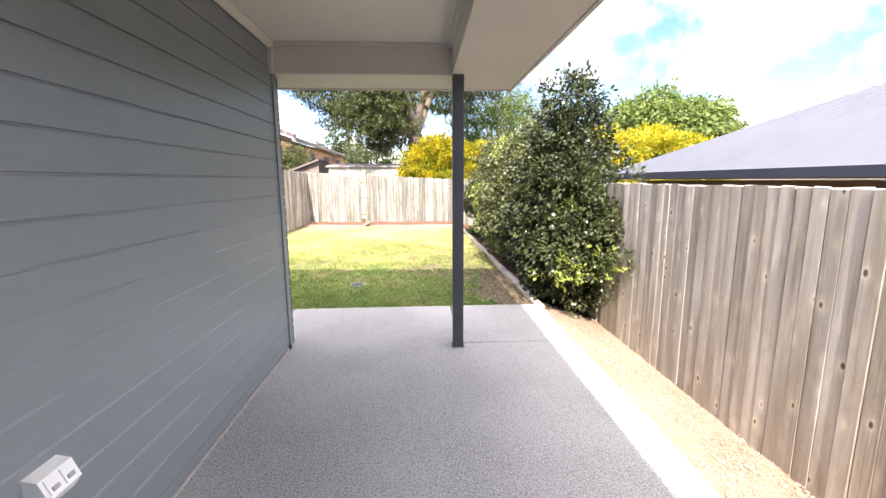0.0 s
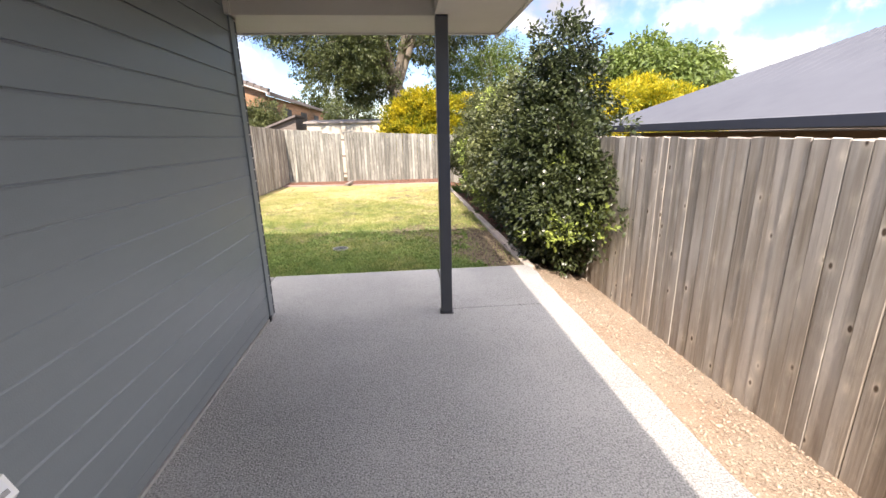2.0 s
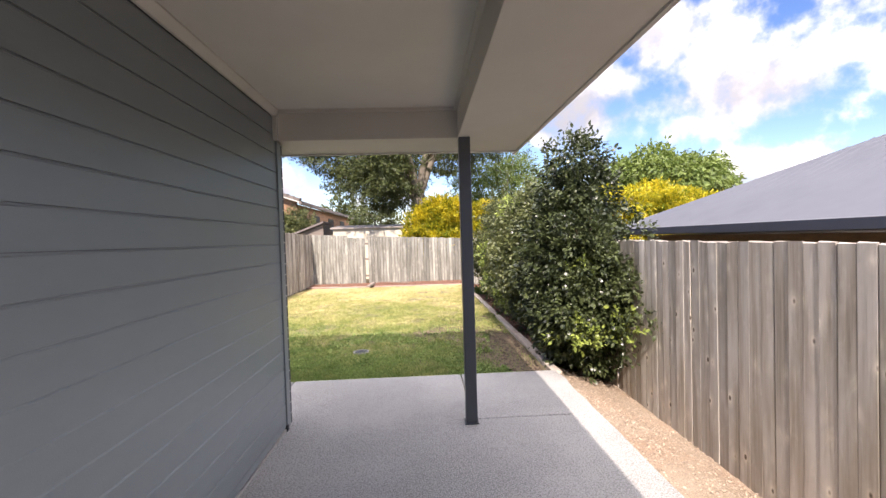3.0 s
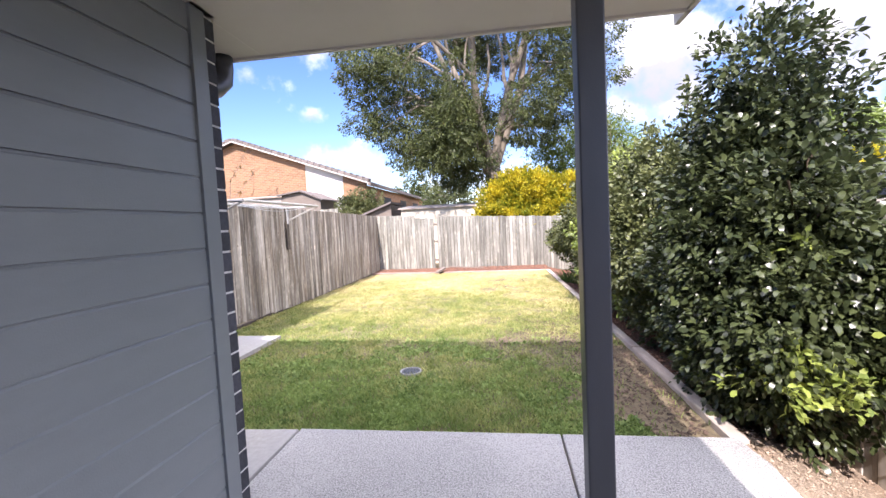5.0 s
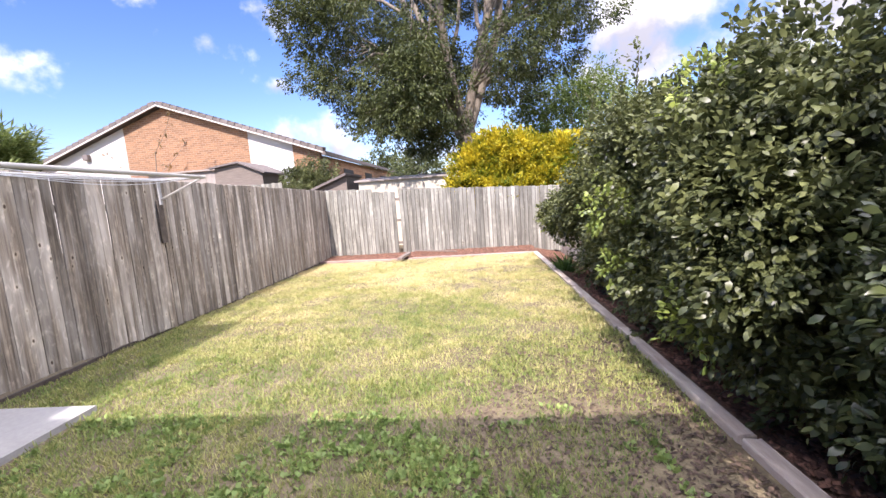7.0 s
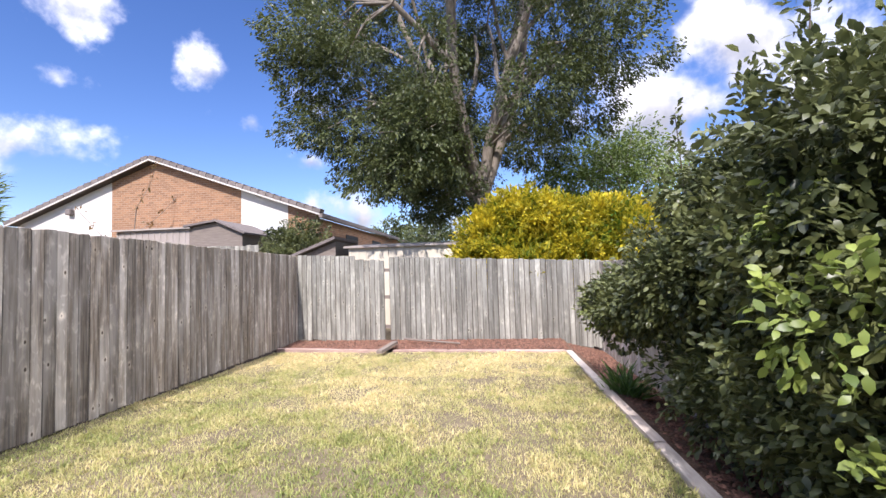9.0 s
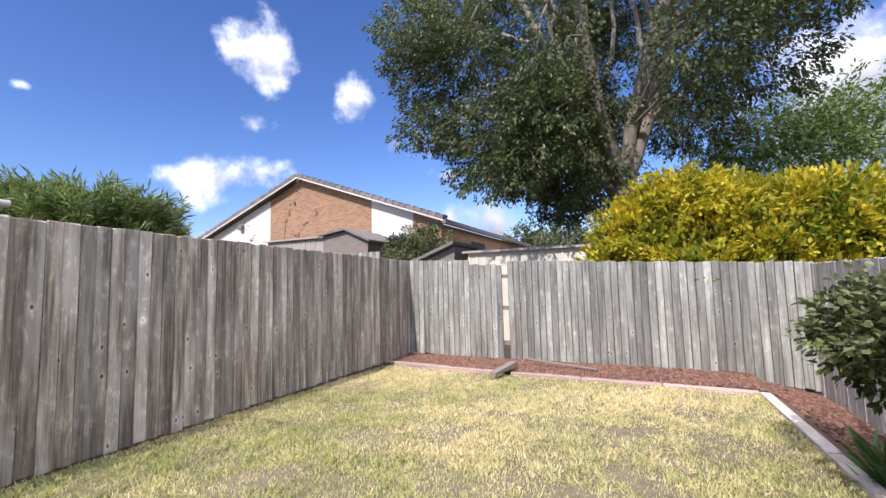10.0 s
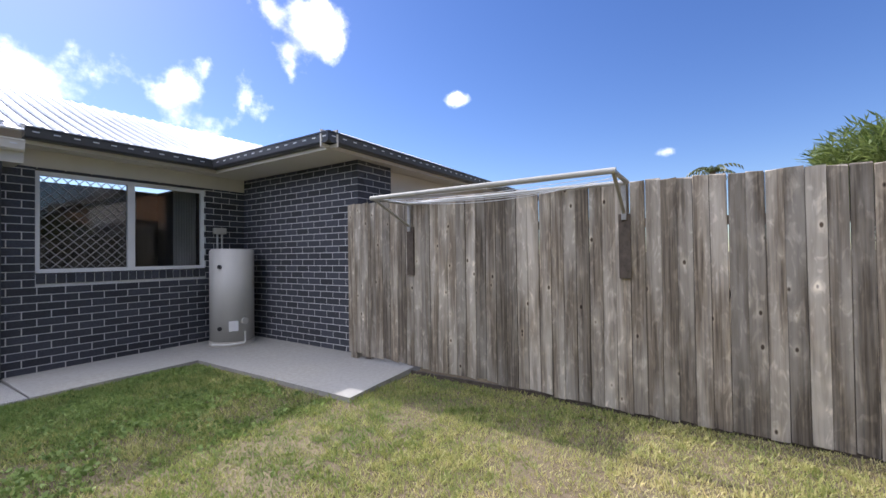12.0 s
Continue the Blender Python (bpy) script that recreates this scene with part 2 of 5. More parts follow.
M["mortar"] = mat("mortar", (0.68, 0.68, 0.67), (0.56, 0.56, 0.55), 0.95, (60, 60, 60), bump=0.002, bump_scale=200)
M["white_frame"] = mat("white_frame", (0.80, 0.80, 0.80), (0.74, 0.74, 0.74), 0.35, (5, 5, 5))
M["white_plastic"] = mat("white_plastic", (0.80, 0.80, 0.77), (0.74, 0.74, 0.70), 0.35, (9, 9, 9))
M["tank"] = mat("tank", (0.52, 0.51, 0.48), (0.48, 0.47, 0.44), 0.45, (5, 5, 2), stain=(0.44, 0.43, 0.40), stain_scale=2)
M["roof_metal"] = mat("roof_metal", (0.66, 0.68, 0.70), (0.60, 0.62, 0.64), 0.4, (3, 3, 3), metal=0.1, stain=(0.58, 0.60, 0.62))
M["roof_grey"] = mat("roof_grey", (0.115, 0.12, 0.135), (0.10, 0.105, 0.12), 0.8, (3, 3, 3), stain=(0.125, 0.13, 0.145), spec=0.2)
M["tile_roof"] = mat("tile_roof", (0.20, 0.17, 0.15), (0.12, 0.10, 0.09), 0.85, (12, 12, 12), island=0.25)
M["far_white"] = mat("far_white", (0.66, 0.62, 0.55), (0.58, 0.545, 0.49), 0.8, (2, 2, 12))
M["far_brick"] = brick_pattern("far_brick", (0.34, 0.175, 0.085), (0.22, 0.11, 0.055), (0.33, 0.25, 0.17))
M["brown_wall"] = mat("brown_wall", (0.25, 0.17, 0.11), (0.18, 0.12, 0.08), 0.9, (8, 8, 30))
M["shed_cream"] = mat("shed_cream", (0.66, 0.60, 0.46), (0.56, 0.50, 0.38), 0.6, (4, 4, 1.2), stain=(0.42, 0.37, 0.28), stain_scale=1.5)
M["shed_grey"] = mat("shed_grey", (0.36, 0.31, 0.27), (0.30, 0.26, 0.22), 0.7, (4, 4, 2))
M["glass"] = None
M["steel"] = mat("steel", (0.55, 0.56, 0.56), (0.45, 0.46, 0.46), 0.35, (20, 20, 20), metal=0.8)
M["line_frame"] = mat("line_frame", (0.36, 0.35, 0.305), (0.31, 0.30, 0.265), 0.4, (9, 9, 9))
M["wire"] = mat("wire", (0.70, 0.72, 0.74), (0.6, 0.62, 0.64), 0.4, (9, 9, 9))
M["dark"] = mat("dark", (0.02, 0.02, 0.022), (0.015, 0.015, 0.017), 0.6, (9, 9, 9))
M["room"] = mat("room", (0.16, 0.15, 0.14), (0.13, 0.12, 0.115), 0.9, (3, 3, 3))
M["curtain"] = mat("curtain", (0.60, 0.60, 0.58), (0.5, 0.5, 0.48), 0.9, (14, 14, 2))
M["bark"] = mat("bark", (0.25, 0.215, 0.17), (0.11, 0.09, 0.068), 0.9, (9, 9, 2.2), bump=0.02)
M["twig"] = mat("twig", (0.12, 0.09, 0.06), (0.07, 0.05, 0.035), 0.9, (20, 20, 20))
M["edging"] = mat("edging", (0.55, 0.49, 0.41), (0.35, 0.30, 0.25), 0.9, (20, 4, 20), bump=0.004, rand=0.2, stain=(0.36, 0.26, 0.21), stain_scale=1.2, stain_amount=0.35)
M["edging_pink"] = mat("edging_pink", (0.46, 0.33, 0.27), (0.32, 0.22, 0.18), 0.9, (5, 20, 20), bump=0.004, rand=0.2)
# dark timber of boards and plates, and shade painted into the fence joints
M["dark_timber_seam_shade"] = mat("dark_timber_seam_shade", (0.11, 0.088, 0.068), (0.055, 0.043, 0.034), 0.95, (20, 20, 20), bump=0.004)
M["drain"] = mat("drain", (0.10, 0.11, 0.12), (0.07, 0.075, 0.085), 0.5, (30, 30, 30))
M["drain_rim"] = mat("drain_rim", (0.38, 0.38, 0.37), (0.28, 0.28, 0.27), 0.7, (30, 30, 30))


def paling_mat(name, a, b, streak, rand, figure=1.3):
    """Weathered timber: long grain, streaks, knots with a halo, a tone for each board."""
    m = mat(name, a, b, 0.9, (55, 55, 1.7), 6, rand=0.02, bump=0.003)
    nt = m.node_tree
    p = nt.nodes["Principled BSDF"]
    n, link = nt.nodes.new, nt.links.new
    src = p.inputs["Base Color"].links[0].from_socket
    geo, info = n("ShaderNodeNewGeometry"), n("ShaderNodeObjectInfo")
    mp, cb, sc = n("ShaderNodeMapping"), n("ShaderNodeCombineXYZ"), n("ShaderNodeMath")
    sc.operation, sc.inputs[1].default_value = "MULTIPLY", 91.0
    link(info.outputs["Random"], sc.inputs[0])
    link(sc.outputs[0], cb.inputs[2])
    mp.inputs["Scale"].default_value = (9, 9, 1.1)
    link(geo.outputs["Position"], mp.inputs["Vector"])
    link(cb.outputs[0], mp.inputs["Location"])
    nz = n("ShaderNodeTexNoise")
    nz.inputs["Scale"].default_value, nz.inputs["Detail"].default_value = 1.0, 4
    link(mp.outputs[0], nz.inputs["Vector"])
    r = n("ShaderNodeMapRange")
    r.inputs["From Min"].default_value, r.inputs["From Max"].default_value, r.inputs["To Max"].default_value = 0.42, 0.66, 0.75
    link(nz.outputs["Fac"], r.inputs["Value"])
    mx = n("ShaderNodeMix")
    mx.data_type = "RGBA"
    link(src, mx.inputs["A"])
    mx.inputs["B"].default_value = (*streak, 1)
    link(r.outputs[0], mx.inputs["Factor"])
    mp2 = n("ShaderNodeMapping")
    mp2.inputs["Scale"].default_value = (8, 8, 4.6)
    link(geo.outputs["Position"], mp2.inputs["Vector"])
    link(cb.outputs[0], mp2.inputs["Location"])
    vor = n("ShaderNodeTexVoronoi")
    vor.inputs["Scale"].default_value = 1.0
    link(mp2.outputs[0], vor.inputs["Vector"])
    r2 = n("ShaderNodeValToRGB")
    e = r2.color_ramp.elements
    e[0].position, e[0].color = 0.06, (0.24, 0.19, 0.15, 1)
    e[1].position, e[1].color = 0.11, (1.5, 1.5, 1.46, 1)
    e.new(0.20).color = (1.18, 1.18, 1.16, 1)
    k = e.new(0.38)
    k.color = (1, 1, 1, 1)
    link(vor.outputs["Distance"], r2.inputs[0])
    mul = n("ShaderNodeMix")
    mul.data_type, mul.blend_type = "RGBA", "MULTIPLY"
    mul.inputs["Factor"].default_value = 1.0
    link(mx.outputs["Result"], mul.inputs["A"])
    link(r2.outputs[0], mul.inputs["B"])
    wv, wm = n("ShaderNodeTexNoise"), n("ShaderNodeMapRange")
    mp3 = n("ShaderNodeMapping")
    mp3.inputs["Scale"].default_value = (14, 14, 5.5)
    link(geo.outputs["Position"], mp3.inputs["Vector"])
    link(cb.outputs[0], mp3.inputs["Location"])
    wv.inputs["Scale"].default_value, wv.inputs["Detail"].default_value, wv.inputs["Distortion"].default_value = 1.0, 3, 1.6
    link(mp3.outputs[0], wv.inputs["Vector"])
    wm.inputs["From Min"].default_value, wm.inputs["From Max"].default_value, wm.inputs["To Min"].default_value, wm.inputs["To Max"].default_value = 0.54, 0.70, 1.0, figure
    link(wv.outputs["Fac"], wm.inputs["Value"])
    fig = n("ShaderNodeMix")
    fig.data_type, fig.blend_type = "RGBA", "MULTIPLY"
    fig.inputs["Factor"].default_value = 1.0
    link(mul.outputs["Result"], fig.inputs["A"])
    link(wm.outputs[0], fig.inputs["B"])
    mul = fig
    tone, fr, rg = n("ShaderNodeHueSaturation"), n("ShaderNodeMath"), n("ShaderNodeMapRange")
    fr.operation = "FRACT"
    link(sc.outputs[0], fr.inputs[0])
    rg.inputs["To Min"].default_value, rg.inputs["To Max"].default_value = 1 - rand, 1 + rand * 0.9
    link(fr.outputs[0], rg.inputs["Value"])
    link(rg.outputs[0], tone.inputs["Value"])
    link(mul.outputs["Result"], tone.inputs["Color"])
    link(tone.outputs[0], p.inputs["Base Color"])
    return m


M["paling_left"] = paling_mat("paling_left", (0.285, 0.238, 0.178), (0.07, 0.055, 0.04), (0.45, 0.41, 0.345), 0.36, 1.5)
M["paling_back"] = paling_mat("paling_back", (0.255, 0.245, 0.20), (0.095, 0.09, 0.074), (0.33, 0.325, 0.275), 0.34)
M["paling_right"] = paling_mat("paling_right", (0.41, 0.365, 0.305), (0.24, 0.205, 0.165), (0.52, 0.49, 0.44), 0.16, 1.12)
M["rail"] = mat("rail", (0.24, 0.20, 0.16), (0.15, 0.12, 0.10), 0.9, (3, 40, 40), bump=0.002)
M["leaf_bush"] = leaf_mat("leaf_bush", (0.027, 0.039, 0.016), (0.215, 0.235, 0.085), 0.38, 0.3, single=0.5, clump=2.6)
# dark glossy leaves, with the patio corner's deep shade also in the colour
M["leaf_gloss_shade"] = leaf_mat("leaf_gloss_shade", (0.014, 0.023, 0.011), (0.10, 0.122, 0.045), 0.30, 0.2, single=0.5, clump=2.6)
M["leaf_young"] = leaf_mat("leaf_young", (0.11, 0.16, 0.04), (0.36, 0.43, 0.095), 0.4, 0.4)
M["leaf_tree"] = leaf_mat("leaf_tree", (0.024, 0.038, 0.014), (0.165, 0.19, 0.06), 0.42, 0.34, single=0.4, clump=0.9)
M["leaf_yellow"] = leaf_mat("leaf_yellow", (0.06, 0.13, 0.012), (0.52, 0.50, 0.025), 0.5, 0.45, (0.74, 0.58, 0.03), 0.25, single=0.45, clump=1.9)
M["leaf_green"] = leaf_mat("leaf_green", (0.05, 0.10, 0.02), (0.14, 0.24, 0.05), 0.5, 0.3)
M["leaf_mango"] = leaf_mat("leaf_mango", (0.09, 0.14, 0.03), (0.24, 0.30, 0.07), 0.5, 0.3, single=0.4)
M["leaf_orange"] = leaf_mat("leaf_orange", (0.10, 0.08, 0.03), (0.26, 0.15, 0.06), 0.5, 0.35)
M["leaf_bamboo"] = leaf_mat("leaf_bamboo", (0.05, 0.085, 0.02), (0.20, 0.25, 0.07), 0.5, 0.35)


def grass_mat():
    """Blades: green where the lawn is fed, straw where it has dried out, in patches of two sizes."""
    m = leaf_mat("grass", (0.16, 0.24, 0.058), (0.80, 0.67, 0.36), 0.7, 0.4)
    nt = m.node_tree
    n, link = nt.nodes.new, nt.links.new
    ramp = [k for k in nt.nodes if k.type == "VALTORGB"][0]
    e = ramp.color_ramp.elements
    e[0].position, e[1].position = 0.18, 0.80
    mid = e.new(0.45)
    mid.color = (0.40, 0.41, 0.14, 1)
    geo = [k for k in nt.nodes if k.type == "NEW_GEOMETRY"][0]
    a, b = n("ShaderNodeTexNoise"), n("ShaderNodeTexNoise")
    a.inputs["Scale"].default_value, a.inputs["Detail"].default_value = 0.55, 4
    b.inputs["Scale"].default_value, b.inputs["Detail"].default_value = 5.0, 3
    for t in (a, b):
        link(geo.outputs["Position"], t.inputs["Vector"])
    sep, far = n("ShaderNodeSeparateXYZ"), n("ShaderNodeMapRange")
    link(geo.outputs["Position"], sep.inputs[0])
    far.inputs["From Min"].default_value, far.inputs["From Max"].default_value = 5.5, 14.0   # drier towards the back
    far.inputs["To Min"].default_value, far.inputs["To Max"].default_value = -0.33, 0.10
    link(sep.outputs["Y"], far.inputs["Value"])
    total = far.outputs[0]
    for src, w in ((a.outputs["Fac"], 0.75), (b.outputs["Fac"], 0.60), (geo.outputs["Random Per Island"], 0.27)):
        mu = n("ShaderNodeMath")
        mu.operation, mu.inputs[1].default_value = "MULTIPLY_ADD", w
        link(src, mu.inputs[0])
        link(total, mu.inputs[2])
        total = mu.outputs[0]
    sh = n("ShaderNodeMath")
    sh.operation, sh.inputs[1].default_value = "SUBTRACT", 0.235
    link(total, sh.inputs[0])
    link(sh.outputs[0], ramp.inputs[0])
    return m


M["grass"] = grass_mat()
M["weed"] = leaf_mat("weed", (0.105, 0.17, 0.043), (0.31, 0.41, 0.12), 0.5, 0.35)
M["litter"] = mat("litter", (0.12, 0.08, 0.053), (0.05, 0.034, 0.024), 0.9, (30, 30, 30), island=0.5)


def glass_mat():
    m = bpy.data.materials.new("glass")
    m.use_nodes = True
    p = m.node_tree.nodes["Principled BSDF"]
    p.inputs["Base Color"].default_value = (0.92, 0.95, 0.95, 1)
    p.inputs["Roughness"].default_value, p.inputs["Transmission Weight"].default_value, p.inputs["IOR"].default_value = 0.02, 1.0, 1.45
    return m


M["glass"] = glass_mat()


# ---- builders ----
def mesh_of(bm, name):
    me = bpy.data.meshes.new(name)
    bm.to_mesh(me)
    bm.free()
    return me


def box(bm, x0, x1, y0, y1, z0, z1, bevel=0.0):
    r = bmesh.ops.create_cube(bm, size=1.0)
    for v in r["verts"]:
        v.co = Vector(((x0 + x1) / 2 + v.co.x * (x1 - x0), (y0 + y1) / 2 + v.co.y * (y1 - y0), (z0 + z1) / 2 + v.co.z * (z1 - z0)))
    if bevel:
        edges = list({e for v in r["verts"] for e in v.link_edges})
        bmesh.ops.bevel(bm, geom=edges, offset=bevel, segments=2, profile=0.5, affect="EDGES")
    return bm


def boxes(*rows, bevel=0.0):
    bm = bmesh.new()
    for r in rows:
        box(bm, *r, bevel=bevel)
    return bm


def tube(bm, a, b, r, r2=None, seg=10):
    """A round bar from a to b."""
    a, b = Vector(a), Vector(b)
    m = Matrix.Translation((a + b) / 2) @ (b - a).to_track_quat("Z", "Y").to_matrix().to_4x4()
    bmesh.ops.create_cone(bm, cap_ends=True, segments=seg, radius1=r, radius2=r if r2 is None else r2, depth=(b - a).length, matrix=m)
    return bm


def prism(bm, poly, depth):
    """A polygon of 3D points given a thickness along the vector depth."""
    d = Vector(depth)
    lo = [bm.verts.new(p) for p in poly]
    hi = [bm.verts.new(Vector(p) + d) for p in poly]
    bm.faces.new(lo)
    bm.faces.new(hi[::-1])
    k = len(poly)
    for i in range(k):
        bm.faces.new((lo[i], hi[i], hi[(i + 1) % k], lo[(i + 1) % k]))
    bmesh.ops.recalc_face_normals(bm, faces=bm.faces)
    return bm


def fast_mesh(name, verts, faces, smooth=False):
    """A mesh from numpy arrays; faces all of one size."""
    me = bpy.data.meshes.new(name)
    verts, faces = np.asarray(verts, np.float32), np.asarray(faces, np.int32)
    me.vertices.add(len(verts))
    me.vertices.foreach_set("co", verts.ravel())
    k = faces.shape[1]
    me.loops.add(faces.size)
    me.loops.foreach_set("vertex_index", faces.ravel())
    me.polygons.add(len(faces))
    me.polygons.foreach_set("loop_start", np.arange(0, faces.size, k, dtype=np.int32))
    me.update(calc_edges=True)
    if smooth:
        me.polygons.foreach_set("use_smooth", np.ones(len(faces), bool))
    return me


def thing(name, at, label, category, group="", kind=""):
    ob = new(name)
    ob.location = at
    ob.empty_display_size = 0.1
    return tagged(ob, label, category, group, kind)


def cord(points, r, sides=6):
    """One bent round bar through the points."""
    bm, rings = bmesh.new(), []
    pts = [Vector(p) for p in points]
    for i, p in enumerate(pts):
        d = (pts[min(i + 1, len(pts) - 1)] - pts[max(i - 1, 0)]).normalized()
        q = d.to_track_quat("Z", "Y")
        rings.append([bm.verts.new(p + q @ Vector((r * math.cos(a * math.tau / sides), r * math.sin(a * math.tau / sides), 0))) for a in range(sides)])
    for a, b in zip(rings, rings[1:]):
        for k in range(sides):
            bm.faces.new((a[k], a[(k + 1) % sides], b[(k + 1) % sides], b[k]))
    bm.faces.new(rings[0][::-1])
    bm.faces.new(rings[-1])
    return bm


def base_of(ob):
    m = ob.matrix_parent_inverse @ ob.matrix_basis
    return base_of(ob.parent) @ m if ob.parent else ob.matrix_basis.copy()


def part(name, data, material, parent, label=""):
    """One mesh under a thing or a part; its vertices are in the world's metres."""
    if isinstance(data, bmesh.types.BMesh):
        data = mesh_of(data, name)
    if material and not data.materials:
        data.materials.append(material)
    ob = new(name, data)
    if parent is not None:
        ob.parent = parent
        ob.matrix_parent_inverse = base_of(parent).inverted()
    if label:
        tagged(ob, label)
    return ob


def piece(name, me, parent, at, turn=0.0, scale=(1, 1, 1), lean=0.0):
    """A piece that shares its mesh, at a place in the world."""
    ob = new(name, me)
    ob.parent = parent
    ob.matrix_parent_inverse = base_of(parent).inverted()
    ob.matrix_basis = Matrix.LocRotScale(at, Euler((lean, 0, turn)), scale)
    return ob


def setting(name, data, material, label, category):
    return tagged(part(name, data, material, None), label, category, kind="structure")


def smooth(ob):
    for f in ob.data.polygons:
        f.use_smooth = True
    return ob


rng = np.random.default_rng(7)

# ---- plan ----
WALL_X, WALL_END = -0.665, 4.137       # painted wall beside the patio, and where its boards end
BRICK_Y, BRICK_X, WING_Y = 4.29, -3.64, 6.78   # faces of the brick walls
SOFFIT, CEILING = 2.24, 2.47
ROOF_X, ROOF_Y = 1.32, 4.66          # eave edges of the patio roof
LEFT_X, BACK_Y, RIGHT_X = -3.54, 15.9, 2.58
SLAB_X, SLAB_Y = 1.84, 5.30
EDGE_X, EDGE_Y = 1.76, 14.95


def ground_z(x, y):
    """The lawn falls a little to the far end, and the strip by the fence falls to it."""
    z = -0.045 - 0.009 * max(0.0, min(y, 16.0) - 6.0)
    if x > 1.7:
        z -= 0.30 * min(1.0, (x - 1.7) / 0.85) * (1.0 if y < 6 else 0.7)
    if x > RIGHT_X + 0.05:
        z = -0.75
    return z


# ---- ground ----
def make_ground():
    xs = sorted(set([-3000, -400, -80, -40, -20, -10, -6, -4] + [round(-3.6 + 0.2 * i, 2) for i in range(31)] + [2.62, 2.66, 3, 4, 6, 10, 20, 40, 80, 400, 3000]))
    ys = sorted(set([-3000, -400, -80, -30, -10, -4, -1] + [0.5 * i for i in range(0, 10)] + [5 + 0.2 * i for i in range(56)] + [16.5, 17, 18, 20, 25, 40, 80, 400, 3000]))
    verts = [(x, y, ground_z(x, y) + (0.012 * noise.noise((x * 1.5, y * 1.5, 0)) if abs(x) < 4 and 4 < y < 17 else 0)) for y in ys for x in xs]
    w = len(xs)
    faces = [(j * w + i, j * w + i + 1, (j + 1) * w + i + 1, (j + 1) * w + i) for j in range(len(ys) - 1) for i in range(w - 1)]
    return setting("ground", fast_mesh("ground", verts, faces, True), M["soil"], "dry patchy lawn ground with worn earth between the fences", "ground")


make_ground()


def slab(name, poly, material, label):
    bm = prism(bmesh.new(), [(p[0], p[1], p[2] if len(p) > 2 else 0.0) for p in poly], (0, 0, -0.12))
    bmesh.ops.bevel(bm, geom=[e for e in bm.edges if all(v.co.z > -0.01 for v in e.verts)], offset=0.006, segments=1, affect="EDGES")
    return setting(name, bm, material, label, "paving")


def ragged(x0, y0, y1, n=26, amp=0.012):
    return [(x0 + amp * noise.noise((i * 0.9, x0 * 7, 3.3)) * 2, y0 + (y1 - y0) * i / n) for i in range(n + 1)]


J = 0.006
slab("pavement_patio", [(WALL_X - 0.02, -4.0)] + ragged(SLAB_X, -4.0, 4.19 - J) + [(0.80 - J, 4.19 - J), (0.80 - J, SLAB_Y), (-0.96 + J, SLAB_Y), (-0.96 + J, 4.30), (WALL_X - 0.02, 4.30)], M["concrete"], "grey exposed-aggregate concrete patio slab in the roof's shade")
slab("pavement_corner", [(0.80 + J, 4.19 + J)] + ragged(SLAB_X, 4.19 + J, SLAB_Y, 8) + [(0.80 + J, SLAB_Y)], M["concrete"], "corner bay of grey exposed-aggregate concrete with a sunlit edge")
slab("pavement_path", [(-3.66, 4.27, 0.045), (-0.96 - J, 4.27, 0.02), (-0.96 - J, 5.29, 0.0), (-2.47, 5.22, 0.0), (-2.49, 7.78, -0.018), (-3.66, 7.70, 0.012)], M["concrete_plain"], "smooth pale grey concrete path beside the brick wall")

# ---- house ----
BOARD = 0.1374


def cladding_wall():
    """Painted boards with a bevelled shadow groove, in front of a solid wall."""
    w = setting("wall_cladding", boxes((WALL_X - 0.25, WALL_X - 0.022, -4.0, WALL_END, 0.0, 2.7)), M["trim_dark"], "dark grey painted weatherboard house wall beside the patio", "wall")
    bm = bmesh.new()
    h = BOARD
    pts = [(-0.022, 0.0), (0.0, 0.0), (0.0, h - 0.013), (-0.002, h - 0.010), (-0.005, h - 0.006), (-0.005, h - 0.002), (-0.022, h - 0.002)]
    prism(bm, [(WALL_X + a, -4.0, b) for a, b in pts], (0, WALL_END + 4.0, 0))
    me = mesh_of(bm, "weatherboard")
    me.materials.append(M["cladding"])
    k = 0
    part("starter_board", boxes((WALL_X - 0.022, WALL_X, -4.0, WALL_END, 0.03, 0.08)), M["cladding"], w)
    while 0.082 + k * h < CEILING - 0.1:
        piece("weatherboard", me, w, (0, 0, 0.082 + k * h))
        k += 1
    part("corner_trim", boxes((WALL_X - 0.1, WALL_X + 0.012, WALL_END, WALL_END + 0.080, 0.02, 2.25), bevel=0.002), M["cladding"], w, "painted corner trim")
    part("sill_strip", boxes((WALL_X - 0.02, WALL_X + 0.005, -4.0, WALL_END, 0.002, 0.02)), M["concrete_plain"], w, "pale mortar line at the wall's foot")
    part("foot_cap", boxes((WALL_X - 0.02, WALL_X + 0.014, WALL_END - 0.01, WALL_END + 0.02, 0.0, 0.045)), M["dark"], w)
    return w


cladding_wall()

# patio roof: ceiling, beams, soffit, fascia and gutter
setting("ceiling", boxes((WALL_X, 0.735, -4.0, 4.13, CEILING, CEILING + 0.03)), M["ceiling"], "flat cream patio ceiling of painted sheeting", "ceiling")
cove = bmesh.new()
prism(cove, [(WALL_X, -4.0, CEILING - 0.05), (WALL_X + 0.015, -4.0, CEILING - 0.05), (WALL_X + 0.045, -4.0, CEILING - 0.012), (WALL_X + 0.045, -4.0, CEILING), (WALL_X, -4.0, CEILING)], (0, 8.13, 0))
box(cove, WALL_X, 0.735, 4.10, 4.13, CEILING - 0.022, CEILING - 0.001)
